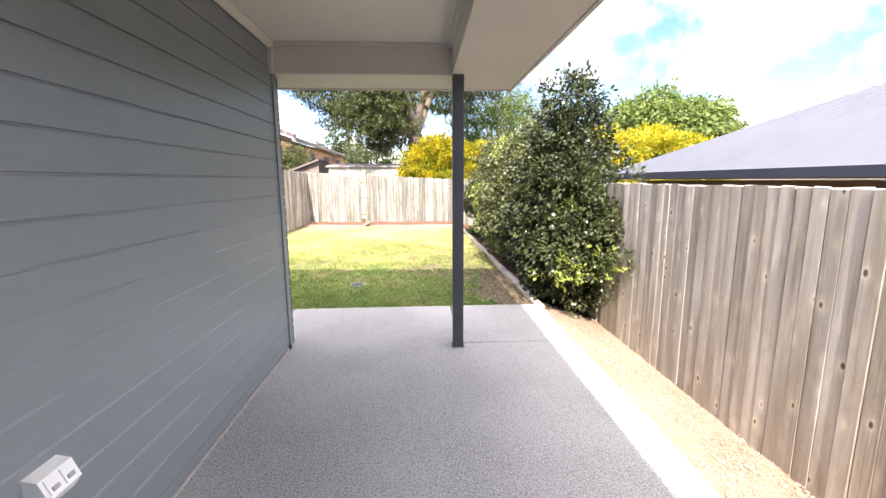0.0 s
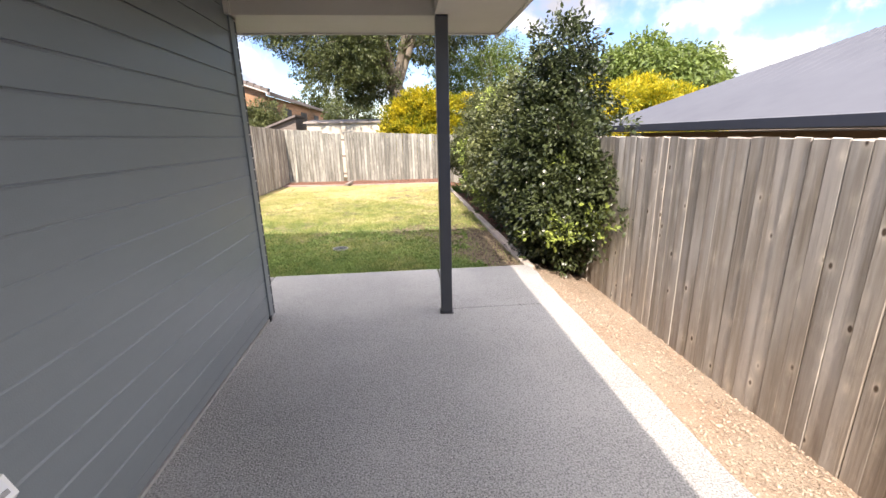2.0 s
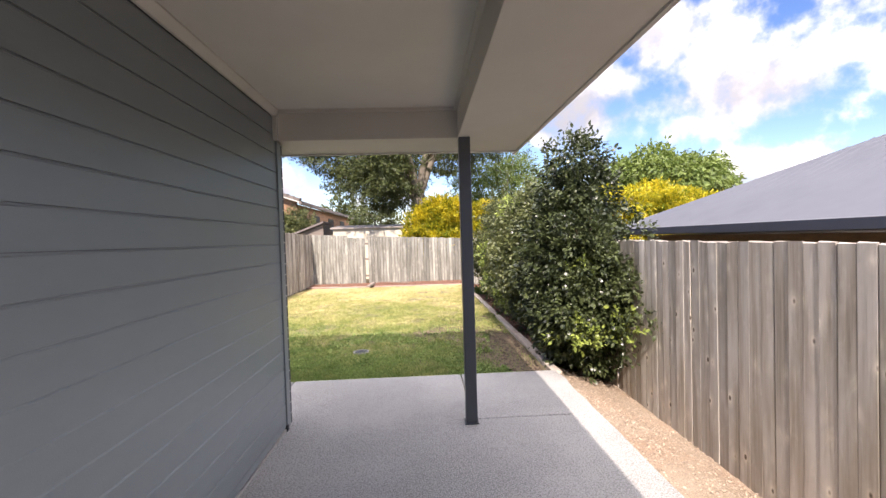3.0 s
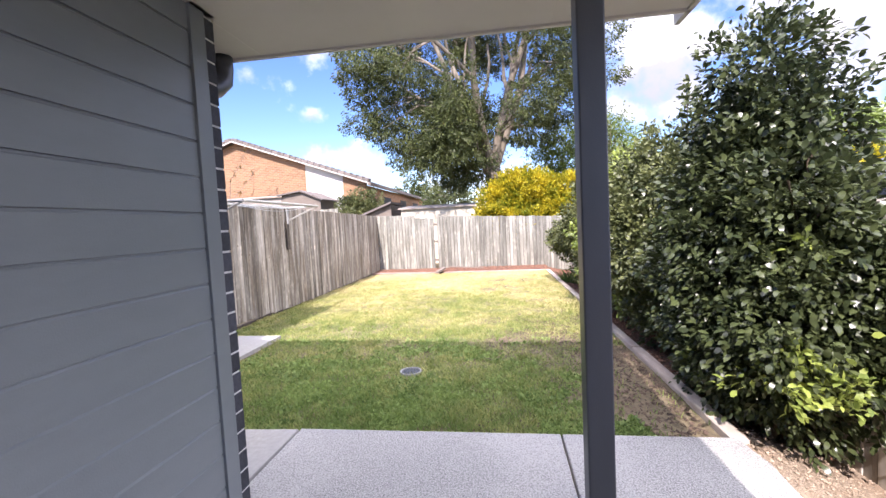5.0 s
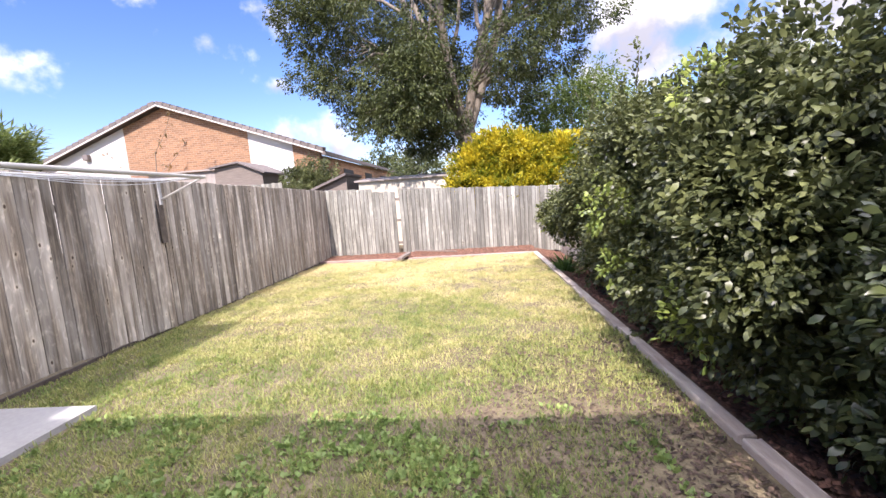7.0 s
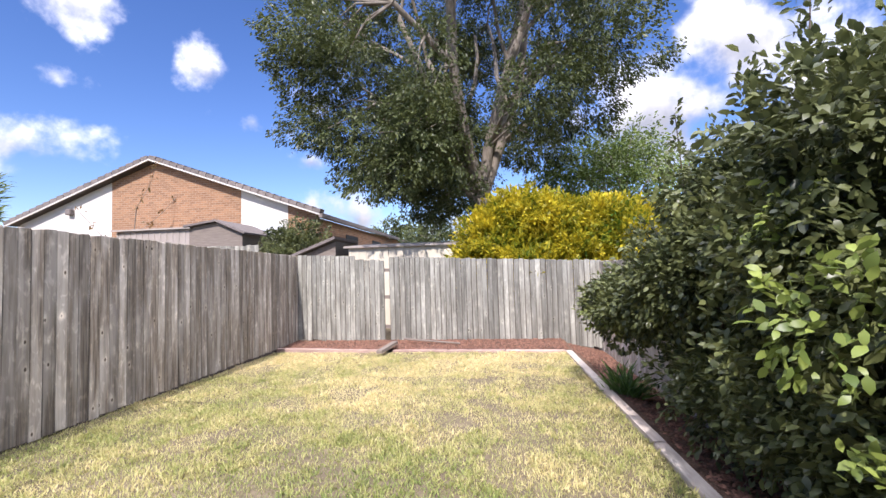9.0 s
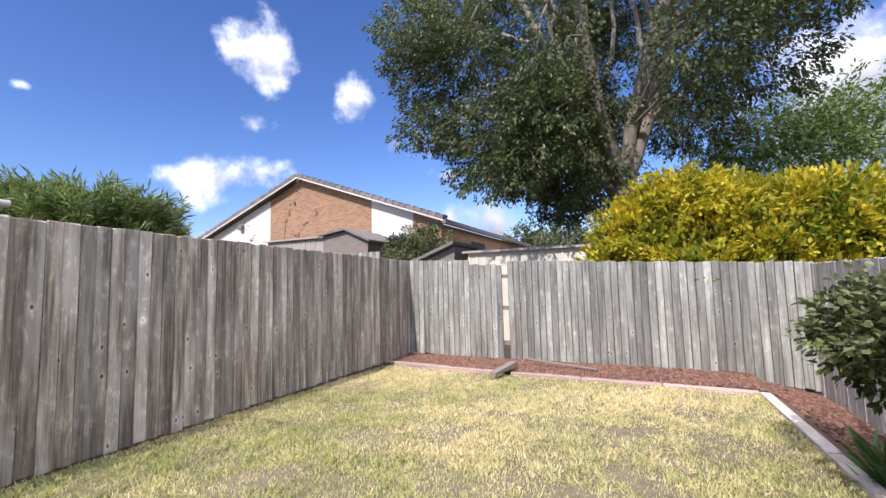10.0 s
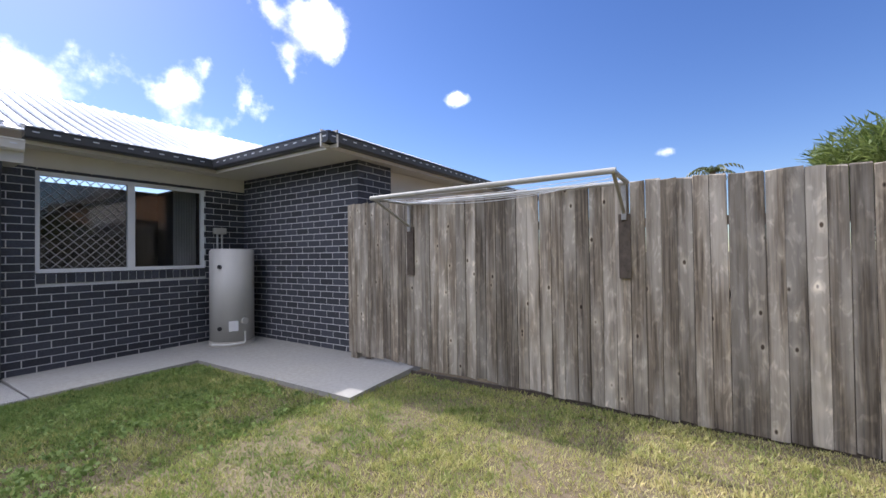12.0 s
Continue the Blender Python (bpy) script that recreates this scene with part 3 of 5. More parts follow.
box(cove, 0.707, 0.735, -4.0, 4.10, CEILING - 0.022, CEILING - 0.001)
setting("trim_cornice", cove, M["cream"], "pale painted cornice round the patio ceiling", "trim")
setting("beam_front", boxes((WALL_X, 0.735, 4.13, 4.25, SOFFIT + 0.008, CEILING + 0.2)), M["cream"], "cream lined beam across the patio's front", "beam")
setting("beam_side", boxes((0.735, 0.85, -4.0, 4.25, SOFFIT + 0.008, CEILING + 0.2)), M["cream"], "cream lined beam along the patio's open side", "beam")
setting("soffit", boxes((0.735, ROOF_X, -4.0, ROOF_Y, SOFFIT, SOFFIT + 0.007), (-1.05, WALL_X - 0.001, BRICK_Y + 0.001, ROOF_Y, SOFFIT, SOFFIT + 0.007), (WALL_X - 0.0, 0.734, 4.13, ROOF_Y, SOFFIT, SOFFIT + 0.007)), M["cream"], "cream painted eave soffit round the patio roof", "soffit")
setting("trim_wall_head", boxes((WALL_X, WALL_X + 0.03, 4.09, 4.262, SOFFIT - 0.0, CEILING - 0.05)), M["cream"], "pale vertical trim at the head of the wall", "trim")


def gutter_run(name, a, b, inward, label, lift=0.0, out=1.0, paint="gutter"):
    """Quad gutter with a rolled lip in front of a fascia; inward points from the lip to the house."""
    a, b, q = Vector(a), Vector(b), Vector(inward)
    g = thing(name, a, label, "gutter", "gutters round the roof")
    d = b - a
    z = Vector((0, 0, 1))
    bm = prism(bmesh.new(), [a - q * 0.003 - z * 0.012, a + q * 0.02 - z * 0.012, a + q * 0.02 + z * 0.18, a - q * 0.003 + z * 0.18], d)
    part("fascia", bm, M["cream"], g, "cream fascia board")
    prof = [(-0.005, 0.03), (-0.08, 0.03), (-0.105, 0.05), (-0.115, 0.13), (-0.125, 0.135), (-0.125, 0.15), (-0.10, 0.15), (-0.098, 0.06), (-0.075, 0.045), (-0.005, 0.045)]
    part("trough", prism(bmesh.new(), [a + q * u * out + z * (v + lift) for u, v in prof], d), M[paint], g, "painted steel trough")
    n = int(d.length / 0.16)
    along = d.normalized() * 0.028
    sl = mesh_of(prism(bmesh.new(), [-along - z * 0.006, along - z * 0.006, along + z * 0.006, -along + z * 0.006], -q * 0.003), "overflow_slot")
    sl.materials.append(M["wire"])
    for i in range(n):
        piece("overflow_slot", sl, g, a + d * ((i + 0.5) / n) - q * 0.1125 * out + z * (0.10 + lift))
    return g


gutter_run("gutter", (ROOF_X, -4.0, SOFFIT), (ROOF_X, ROOF_Y + 0.12, SOFFIT), (-1, 0, 0), "cream gutter along the patio roof's side", 0.07, 0.6, "cream")
gutter_run("gutter", (ROOF_X, ROOF_Y, SOFFIT), (-1.05, ROOF_Y, SOFFIT), (0, -1, 0), "cream gutter along the patio roof's front", 0.07, 0.6, "cream")

# patio post
post = thing("patio_post", (0.782, 4.14, 0), "dark grey square steel post holding the patio roof", "post")
part("shaft", boxes((0.737, 0.827, 4.095, 4.185, 0.008, SOFFIT), bevel=0.006), M["post_paint"], post)
part("base_plate", boxes((0.727, 0.837, 4.085, 4.195, 0.0, 0.008), bevel=0.002), M["post_paint"], post)

# weatherproof power outlet on the wall
gpo = thing("power_outlet", (WALL_X, 1.83, 0.48), "white weatherproof double power outlet on the grey wall", "power outlet")
part("case", prism(bmesh.new(), [(WALL_X, 1.81, 0.492), (WALL_X + 0.042, 1.81, 0.486), (WALL_X + 0.068, 1.81, 0.522), (WALL_X + 0.044, 1.81, 0.582), (WALL_X, 1.81, 0.592)], (0, 0.118, 0)), M["white_plastic"], gpo)
for k in (0, 1):
    y = 1.822 + 0.053 * k
    c = prism(bmesh.new(), [(WALL_X + 0.066, y, 0.530), (WALL_X + 0.071, y, 0.533), (WALL_X + 0.051, y, 0.579), (WALL_X + 0.047, y, 0.576)], (0, 0.038, 0))
    part("switch_cover", c, M["white_frame"], gpo, "hinged switch cover")
    c = prism(bmesh.new(), [(WALL_X + 0.067, y + 0.008, 0.541), (WALL_X + 0.072, y + 0.008, 0.543), (WALL_X + 0.067, y + 0.008, 0.556), (WALL_X + 0.062, y + 0.008, 0.553)], (0, 0.022, 0))
    part("switch_lip", c, M["drain_rim"], gpo, "shadowed grey lip")

# ---- brick walls ----
BRK = (0.231, 0.0765)


def brick_mesh(length):
    bm = boxes((0, length, -0.004, 0.10, 0, BRK[1]))
    me = mesh_of(bm, "brick")
    me.materials.append(M["brick"])
    return me


BRICKS = {}


def lay(parent, origin, turn, length, courses, hole=None, z0=0.0):
    """Stretcher bond in courses of 86 mm along one wall; hole: (u0, u1, z0, z1) kept free."""
    o, c, s = Vector(origin), math.cos(turn), math.sin(turn)
    for k in range(courses):
        z = z0 + 0.008 + k * 0.086
        u = -0.12 if k % 2 else 0.0
        while u < length - 0.02:
            spans = [(max(u, 0.0), min(u + BRK[0], length))]
            if hole and hole[2] - 0.05 < z + 0.04 < hole[3] + 0.02:
                a, b = spans[0]
                spans = [(x0, x1) for x0, x1 in ((a, min(b, hole[0])), (max(a, hole[1]), b))]
            for a, b in spans:
                n = round(b - a, 2)
                if n >= 0.03:
                    if n not in BRICKS:
                        BRICKS[n] = brick_mesh(n)
                    piece("brick", BRICKS[n], parent, (o.x + c * a, o.y + s * a, z), turn)
            u += BRK[0] + 0.01


WIN = (-3.04, -1.22, 1.10, 2.24)      # window opening: x from, to; z from, to
BZ = 2.455
wall_a = setting("wall_brick_window", boxes((BRICK_X - 0.1, WIN[0], BRICK_Y - 0.106, BRICK_Y - 0.003, 0, BZ), (WIN[1], WALL_X - 0.006, BRICK_Y - 0.094, BRICK_Y - 0.003, 0, BZ),
                 (WIN[0], WIN[1], BRICK_Y - 0.106, BRICK_Y - 0.003, 0, WIN[2] - 0.1), (WIN[0], WIN[1], BRICK_Y - 0.106, BRICK_Y - 0.003, WIN[3] + 0.02, BZ)), M["mortar"], "dark grey brick wall with pale joints round the window", "wall")
wall_b = setting("wall_brick_side", boxes((BRICK_X - 0.12, BRICK_X - 0.003, BRICK_Y - 0.1, WING_Y - 0.003, 0, BZ)), M["mortar"], "dark grey brick wall with pale joints behind the water heater", "wall")
wall_c = setting("wall_brick_wing", boxes((-4.28, BRICK_X - 0.125, WING_Y - 0.12, WING_Y - 0.003, 0, BZ)), M["mortar"], "dark grey brick wall of the house wing behind the fence", "wall")
setting("wall_wing_panel", boxes((-9.0, -4.285, WING_Y - 0.30, WING_Y - 0.14, 0, BZ)), M["cream"], "cream painted wall panel of the wing behind the fence", "wall")
setting("wall_end_pier", boxes((WALL_X - 0.23, WALL_X - 0.101, 4.2, BRICK_Y - 0.108, 0, SOFFIT)), M["mortar"], "mortar core of the brick wall end beside the painted trim", "wall")

# ---- roof of the house ----
GUT = 2.46            # soffit height of the house eaves
EA, EB, EC = 4.60, -3.04, 6.94   # eave lines: window wall, side wall, wing
T = 0.414
setting("soffit_house", boxes((EB, -1.052, BRICK_Y, EA, GUT, GUT + 0.008), (BRICK_X, EB, BRICK_Y, EC, GUT, GUT + 0.008), (-9.0, BRICK_X, WING_Y - 0.32, EC, GUT, GUT + 0.008)), M["cream"], "cream painted soffit under the house eaves", "soffit")
setting("trim_window_head", boxes((BRICK_X, -0.72, BRICK_Y - 0.02, BRICK_Y + 0.012, WIN[3] + 0.03, GUT)), M["cream"], "cream painted head panel above the window", "trim")


def roof_plane(bm, pts):
    """One flat roof sheet, 20 mm thick."""
    vs = [Vector(p) for p in pts]
    nrm = (vs[1] - vs[0]).cross(vs[2] - vs[0]).normalized()
    prism(bm, pts, (-nrm if nrm.z > 0 else nrm) * 0.02)


def hip_roof(name, planes, material, label):
    bm = bmesh.new()
    for p in planes:
        roof_plane(bm, p)
    return setting(name, bm, material, label, "roof")


Z0 = GUT + 0.17
D = 3.1
zt = Z0 + D * T
roof_main = hip_roof("roof", [
    [(ROOF_X + 0.03, ROOF_Y + 0.03, Z0 - 0.09), (EB, EA + 0.06, Z0 - 0.025), (EB - D, EA - D, zt), (ROOF_X - D, EA - D, zt)],
    [(EB + 0.06, EA, Z0 - 0.025), (EB + 0.06, EC + 0.06, Z0 - 0.025), (EB - D, EC - D, zt), (EB - D, EA - D, zt)],
    [(EB + 0.06, EC + 0.06, Z0 - 0.025), (-9.4, EC + 0.06, Z0 - 0.025), (-9.4, EC - D, zt), (EB - D, EC - D, zt)],
    [(ROOF_X + 0.03, EA + 0.06, Z0 - 0.06), (ROOF_X + 0.03, -4.2, Z0 - 0.06), (ROOF_X - D, -4.2, zt), (ROOF_X - D, EA - D, zt)],
    [(EB - D, EA - D, zt), (EB - D, EC - D, zt), (-9.4, EC - D, zt), (-9.4, EA - D, zt)],
    [(ROOF_X - D, EA - D, zt), (-9.4, EA - D, zt), (-9.4, -4.2, zt - 0.3), (ROOF_X - D, -4.2, zt - 0.3)],
], M["roof_metal"], "pale grey corrugated steel hip roof glaring in the sun")
ribs = bmesh.new()
for i in range(60):
    x = ROOF_X - 0.1 - i * 0.152
    up = min(D, max(0.0, (ROOF_X - x)))
    lo = 0.0 if x > EB else EB - x
    if up <= lo + 0.1 or x < EB - D + 0.05:
        continue
    a, b = Vector((x, EA - lo, Z0 + lo * T)), Vector((x, EA - up, Z0 + up * T))
    prism(ribs, [a + Vector((-0.03, 0, -0.005)), a + Vector((-0.014, 0, 0.024)), a + Vector((0.014, 0, 0.024)), a + Vector((0.03, 0, -0.005))], b - a)
part("rib", ribs, M["roof_metal"], roof_main, "rows of raised sheet ribs")
gutter_run("gutter", (-1.05, EA, GUT), (EB, EA, GUT), (0, -1, 0), "dark grey gutter above the window")
gutter_run("gutter", (EB, EA, GUT), (EB, EC + 0.12, GUT), (-1, 0, 0), "dark grey gutter along the wing's side eave")
gutter_run("gutter", (EB + 0.12, EC, GUT), (-9.4, EC, GUT), (0, -1, 0), "dark grey gutter along the wing's end eave")
setting("wall_core", boxes((-9.0, WALL_X - 0.26, -4.0, -3.8, 0, 2.5), (-9.2, -9.0, -4.0, WING_Y, 0, 2.5)), M["room"], "plain inner walls that close the house", "wall")

# window
win = tagged(new("window_1"), "white aluminium sliding window with a diamond security grille", "window", kind="structure")
win.location = (-2.1, BRICK_Y, WIN[2])
x0, x1, z0, z1 = WIN
FY = BRICK_Y - 0.03
frame_bm = boxes((x0, x1, FY - 0.05, FY, z1 - 0.05, z1), (x0, x1, FY - 0.05, FY + 0.012, z0, z0 + 0.045), (x0, x0 + 0.045, FY - 0.05, FY, z0 + 0.045, z1 - 0.05), (x1 - 0.045, x1, FY - 0.05, FY, z0 + 0.045, z1 - 0.05))
part("window_frame", frame_bm, M["white_frame"], win)
xm = -2.13
part("mullion", boxes((xm - 0.04, xm + 0.04, FY - 0.045, FY + 0.004, z0 + 0.045, z1 - 0.05)), M["white_frame"], win)
for a, b in ((x0 + 0.045, xm - 0.04), (xm + 0.04, x1 - 0.045)):
    pane = part("pane", boxes((a, b, FY - 0.034, FY - 0.028, z0 + 0.045, z1 - 0.05)), M["glass"], win, "reflecting clear glass")
    pane.visible_shadow = False
grille = bmesh.new()
ga, gb, gc, gd = xm + 0.05, x1 - 0.05, z0 + 0.05, z1 - 0.055
step = 0.105
for sgn in (1, -1):
    for i in range(-16, 30):
        # a diagonal bar clipped to the opening
        pts = []
        for s in (0.0, 1.0):
            pts.append((ga + i * step + s * (gd - gc), gc + s * (gd - gc)))
        (ua, va), (ub, vb) = pts
        lo, hi = max(ua, ga), min(ub, gb)
        if hi - lo < 0.03:
            continue
        va2, vb2 = gc + (lo - ua), gc + (hi - ua)
        if sgn < 0:
            va2, vb2 = gc + gd - va2, gc + gd - vb2
        tube(grille, (lo, FY - 0.018, va2), (hi, FY - 0.018, vb2), 0.005, seg=4)
part("security_grille", grille, M["drain_rim"], win, "diamond lattice of pale bars")
part("window_sill", boxes((x0, x1, BRICK_Y - 0.1, BRICK_Y - 0.004, z0 - 0.1, z0 - 0.012)), M["mortar"], win, "pale mortar bed of the sill")
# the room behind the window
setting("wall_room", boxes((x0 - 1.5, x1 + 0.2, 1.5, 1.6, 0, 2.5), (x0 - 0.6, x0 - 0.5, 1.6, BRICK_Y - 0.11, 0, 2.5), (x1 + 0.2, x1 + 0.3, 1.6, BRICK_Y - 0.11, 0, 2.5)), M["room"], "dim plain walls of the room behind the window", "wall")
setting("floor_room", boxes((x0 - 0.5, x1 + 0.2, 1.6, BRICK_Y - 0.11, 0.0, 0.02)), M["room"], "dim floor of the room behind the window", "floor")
cur = bmesh.new()
n = 60
vs = [[cur.verts.new((x0 + 0.04 + 0.30 * i / n, BRICK_Y - 0.2 + 0.02 * math.sin(i * 0.9), z)) for i in range(n + 1)] for z in (0.05, 2.3)]
for i in range(n):
    cur.faces.new((vs[0][i], vs[0][i + 1], vs[1][i + 1], vs[1][i]))
bmesh.ops.solidify(cur, geom=cur.faces[:], thickness=0.003)
curtain = part("curtain", cur, M["curtain"], None)
tagged(curtain, "pale pleated curtain drawn aside behind the window", "curtain")

# water heater
TX, TY = -3.21, 4.69
heater = thing("water_heater", (TX, TY, 0), "tall beige cylindrical hot water tank standing on the path", "water heater")
bm = bmesh.new()
bmesh.ops.create_cone(bm, cap_ends=True, segments=48, radius1=0.29, radius2=0.29, depth=1.30, matrix=Matrix.Translation((TX, TY, 0.07 + 0.65)))
bmesh.ops.bevel(bm, geom=[e for e in bm.edges if abs(e.verts[0].co.z - e.verts[1].co.z) < 1e-4], offset=0.02, segments=3, affect="EDGES")
smooth(part("tank", bm, M["tank"], heater))
bm = bmesh.new()
bmesh.ops.create_cone(bm, cap_ends=True, segments=40, radius1=0.30, radius2=0.30, depth=0.07, matrix=Matrix.Translation((TX, TY, 0.045)))
part("plinth", bm, M["cream"], heater, "pale round plinth")
to_cam = Vector((0.16 - TX, 10.5 - TY, 0)).normalized()
side = Vector((-to_cam.y, to_cam.x, 0))


def on_tank(u, z, out=0.29):
    d = (to_cam * math.cos(u) + side * math.sin(u))
    return Vector((TX, TY, z)) + d * out


for u, z in ((-0.55, 1.12), (-0.55, 0.27)):
    bm = tube(bmesh.new(), on_tank(u, z, 0.27), on_tank(u, z, 0.31), 0.028, seg=14)
    part("port", bm, M["dark"], heater, "dark round fitting")
bm = tube(bmesh.new(), on_tank(0.55, 0.36, 0.27), on_tank(0.55, 0.36, 0.315), 0.05, seg=6)
part("access_cover", bm, M["tank"], heater)
bm = boxes((-0.06, 0.06, -0.002, 0.002, -0.07, 0.07))
bm.transform(Matrix.Translation(on_tank(0.05, 0.30, 0.291)) @ (to_cam).to_track_quat("Y", "Z").to_matrix().to_4x4())
part("rating_label", bm, M["white_frame"], heater, "pale faded label")
part("drain_pipe", cord([on_tank(0.5, 0.22, 0.33), on_tank(0.5, 0.08, 0.33)] + [on_tank(0.44 - i * 0.16, 0.06, 0.335) for i in range(9)], 0.012, 8), M["white_plastic"], heater, "white drain pipe round the foot")
pipes = thing("water_pipes", (TX + 0.02, BRICK_Y + 0.06, 1.36), "copper pipes and a valve box on the brick wall", "pipes")
for dx in (-0.05, 0.02):
    part("pipe", tube(bmesh.new(), (TX + dx, BRICK_Y + 0.05, 1.34), (TX + dx, BRICK_Y + 0.05, 1.62), 0.014), M["steel"], pipes)
part("valve_box", boxes((TX - 0.10, TX + 0.07, BRICK_Y + 0.01, BRICK_Y + 0.09, 1.60, 1.69), bevel=0.006), M["tank"], pipes)

# downpipe at the house corner
dp = thing("downpipe", (-0.95, BRICK_Y + 0.06, 0), "dark grey round downpipe at the house corner", "downpipe")
part("pipe", tube(bmesh.new(), (-0.90, BRICK_Y + 0.06, 0.05), (-0.90, BRICK_Y + 0.06, 1.93), 0.05, seg=20), M["post_paint"], dp)
smooth(part("elbow", cord([(-0.90, BRICK_Y + 0.06, 1.90), (-0.90, BRICK_Y + 0.07, 1.96), (-0.88, BRICK_Y + 0.13, 2.02), (-0.86, BRICK_Y + 0.25, 2.07), (-0.86, BRICK_Y + 0.31, 2.12), (-0.86, BRICK_Y + 0.32, 2.18), (-0.86, BRICK_Y + 0.32, 2.24)], 0.05, 18), M["gutter"], dp))

# ---- fences ----
def paling_mesh(w, h, th, seed, material, pitch):
    """One board with sawn, slightly uneven ends and eased edges."""
    r = random.Random(seed)
    bm = boxes((-w / 2, w / 2, -th / 2, th / 2, 0, h))
    for v in bm.verts:
        v.co.x += r.uniform(-0.003, 0.003)
        v.co.z += r.uniform(-0.006, 0.006)
        v.co.y += r.uniform(-0.002, 0.002)
    bmesh.ops.bevel(bm, geom=[e for e in bm.edges if abs(e.verts[0].co.z - e.verts[1].co.z) > 0.5], offset=0.003, segments=1, affect="EDGES")
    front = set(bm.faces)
    box(bm, -pitch * 0.51, pitch * 0.51, th * 0.2, th * 0.45, 0.004, h - 0.004)      # added back tongue closes the joints; its dark colour paints the seam shade
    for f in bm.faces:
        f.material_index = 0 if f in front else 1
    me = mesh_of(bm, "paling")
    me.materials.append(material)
    me.materials.append(M["dark_timber_seam_shade"])
    return me


def fence(name, a, b, pitch, width, base, height, material, label, lap=0.0, wobble=0.004, rails=-1.0, th=0.015, gap=None, ragged_top=0.012):
    """Palings from a to b; base(u) gives the foot, height(u) the top; lap: every other board that much behind."""
    a, b = Vector((*a, 0)), Vector((*b, 0))
    d = (b - a).normalized()
    nrm = Vector((d.y, -d.x, 0))
    turn = math.atan2(d.y, d.x)
    f = thing(name, (a.x, a.y, base(0)), label, "fence", "paling fences")
    r = random.Random(label)
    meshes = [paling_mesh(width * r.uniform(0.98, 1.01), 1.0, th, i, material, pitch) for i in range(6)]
    L, u, k = (b - a).length, pitch / 2, 0
    while u < L:
        p = a + d * u + nrm * ((-lap if k % 2 else 0.0) + r.uniform(-wobble, wobble) * 0.5)
        z0, z1 = base(u) + r.uniform(-0.012, 0.012), height(u) + r.uniform(-ragged_top, ragged_top)
        if not (gap and gap[0] < u < gap[1]):
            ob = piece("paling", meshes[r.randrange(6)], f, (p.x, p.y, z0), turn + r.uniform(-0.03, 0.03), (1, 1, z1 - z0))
            ob.rotation_euler.y += r.uniform(-0.004, 0.004)
        u += pitch * r.uniform(0.97, 1.03)
        k += 1
    for z in (0.3, 0.9, 1.45):
        bm = bmesh.new()
        o = nrm * rails
        p, q = a + o * 0.03, b + o * 0.03
        prism(bm, [p + Vector((0, 0, base(0) + z - 0.035)), p + o * 0.035 + Vector((0, 0, base(0) + z - 0.035)), p + o * 0.035 + Vector((0, 0, base(0) + z + 0.035)), p + Vector((0, 0, base(0) + z + 0.035))],
              (q - p) + Vector((0, 0, base(L) - base(0))))
        part("rail", bm, M["rail"], f, "weathered rail behind the palings")
    n = max(2, int(L / 2.4))
    for i in range(n + 1):
        p = a + d * min(max(L * i / n, 0.25), L - 0.1) + nrm * rails * 0.11
        z0, z1 = base(L * i / n) - 0.3, height(L * i / n) - 0.06
        part("post", boxes((p.x - 0.045, p.x + 0.045, p.y - 0.045, p.y + 0.045, z0, z1)), M["rail"], f, "weathered square post")
    return f


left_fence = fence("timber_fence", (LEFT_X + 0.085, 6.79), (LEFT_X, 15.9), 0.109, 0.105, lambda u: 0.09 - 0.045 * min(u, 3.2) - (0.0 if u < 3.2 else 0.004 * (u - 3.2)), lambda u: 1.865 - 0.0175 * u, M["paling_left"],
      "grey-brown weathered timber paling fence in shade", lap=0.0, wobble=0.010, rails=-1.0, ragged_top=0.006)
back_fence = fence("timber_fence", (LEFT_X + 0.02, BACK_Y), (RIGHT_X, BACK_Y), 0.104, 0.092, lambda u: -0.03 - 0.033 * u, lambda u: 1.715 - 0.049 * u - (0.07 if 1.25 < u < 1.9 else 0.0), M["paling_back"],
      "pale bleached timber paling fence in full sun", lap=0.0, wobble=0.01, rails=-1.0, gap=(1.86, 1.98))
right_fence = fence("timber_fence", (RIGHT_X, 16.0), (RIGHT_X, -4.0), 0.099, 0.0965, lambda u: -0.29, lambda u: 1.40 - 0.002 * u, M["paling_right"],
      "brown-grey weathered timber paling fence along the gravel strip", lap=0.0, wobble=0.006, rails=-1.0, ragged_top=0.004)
part("end_post", boxes((LEFT_X - 0.10, LEFT_X + 0.065, 6.80, 6.90, -0.1, 1.80)), M["paling_left"], left_fence, "weathered end post against the bricks")
part("plinth_board", prism(bmesh.new(), [(LEFT_X + 0.055, 6.80, -0.25), (LEFT_X + 0.075, 6.80, -0.25), (LEFT_X - 0.01, 15.9, -0.25), (LEFT_X - 0.03, 15.9, -0.25)], (0, 0, 0.23)), M["dark_timber_seam_shade"], left_fence, "dark board at the fence's foot")

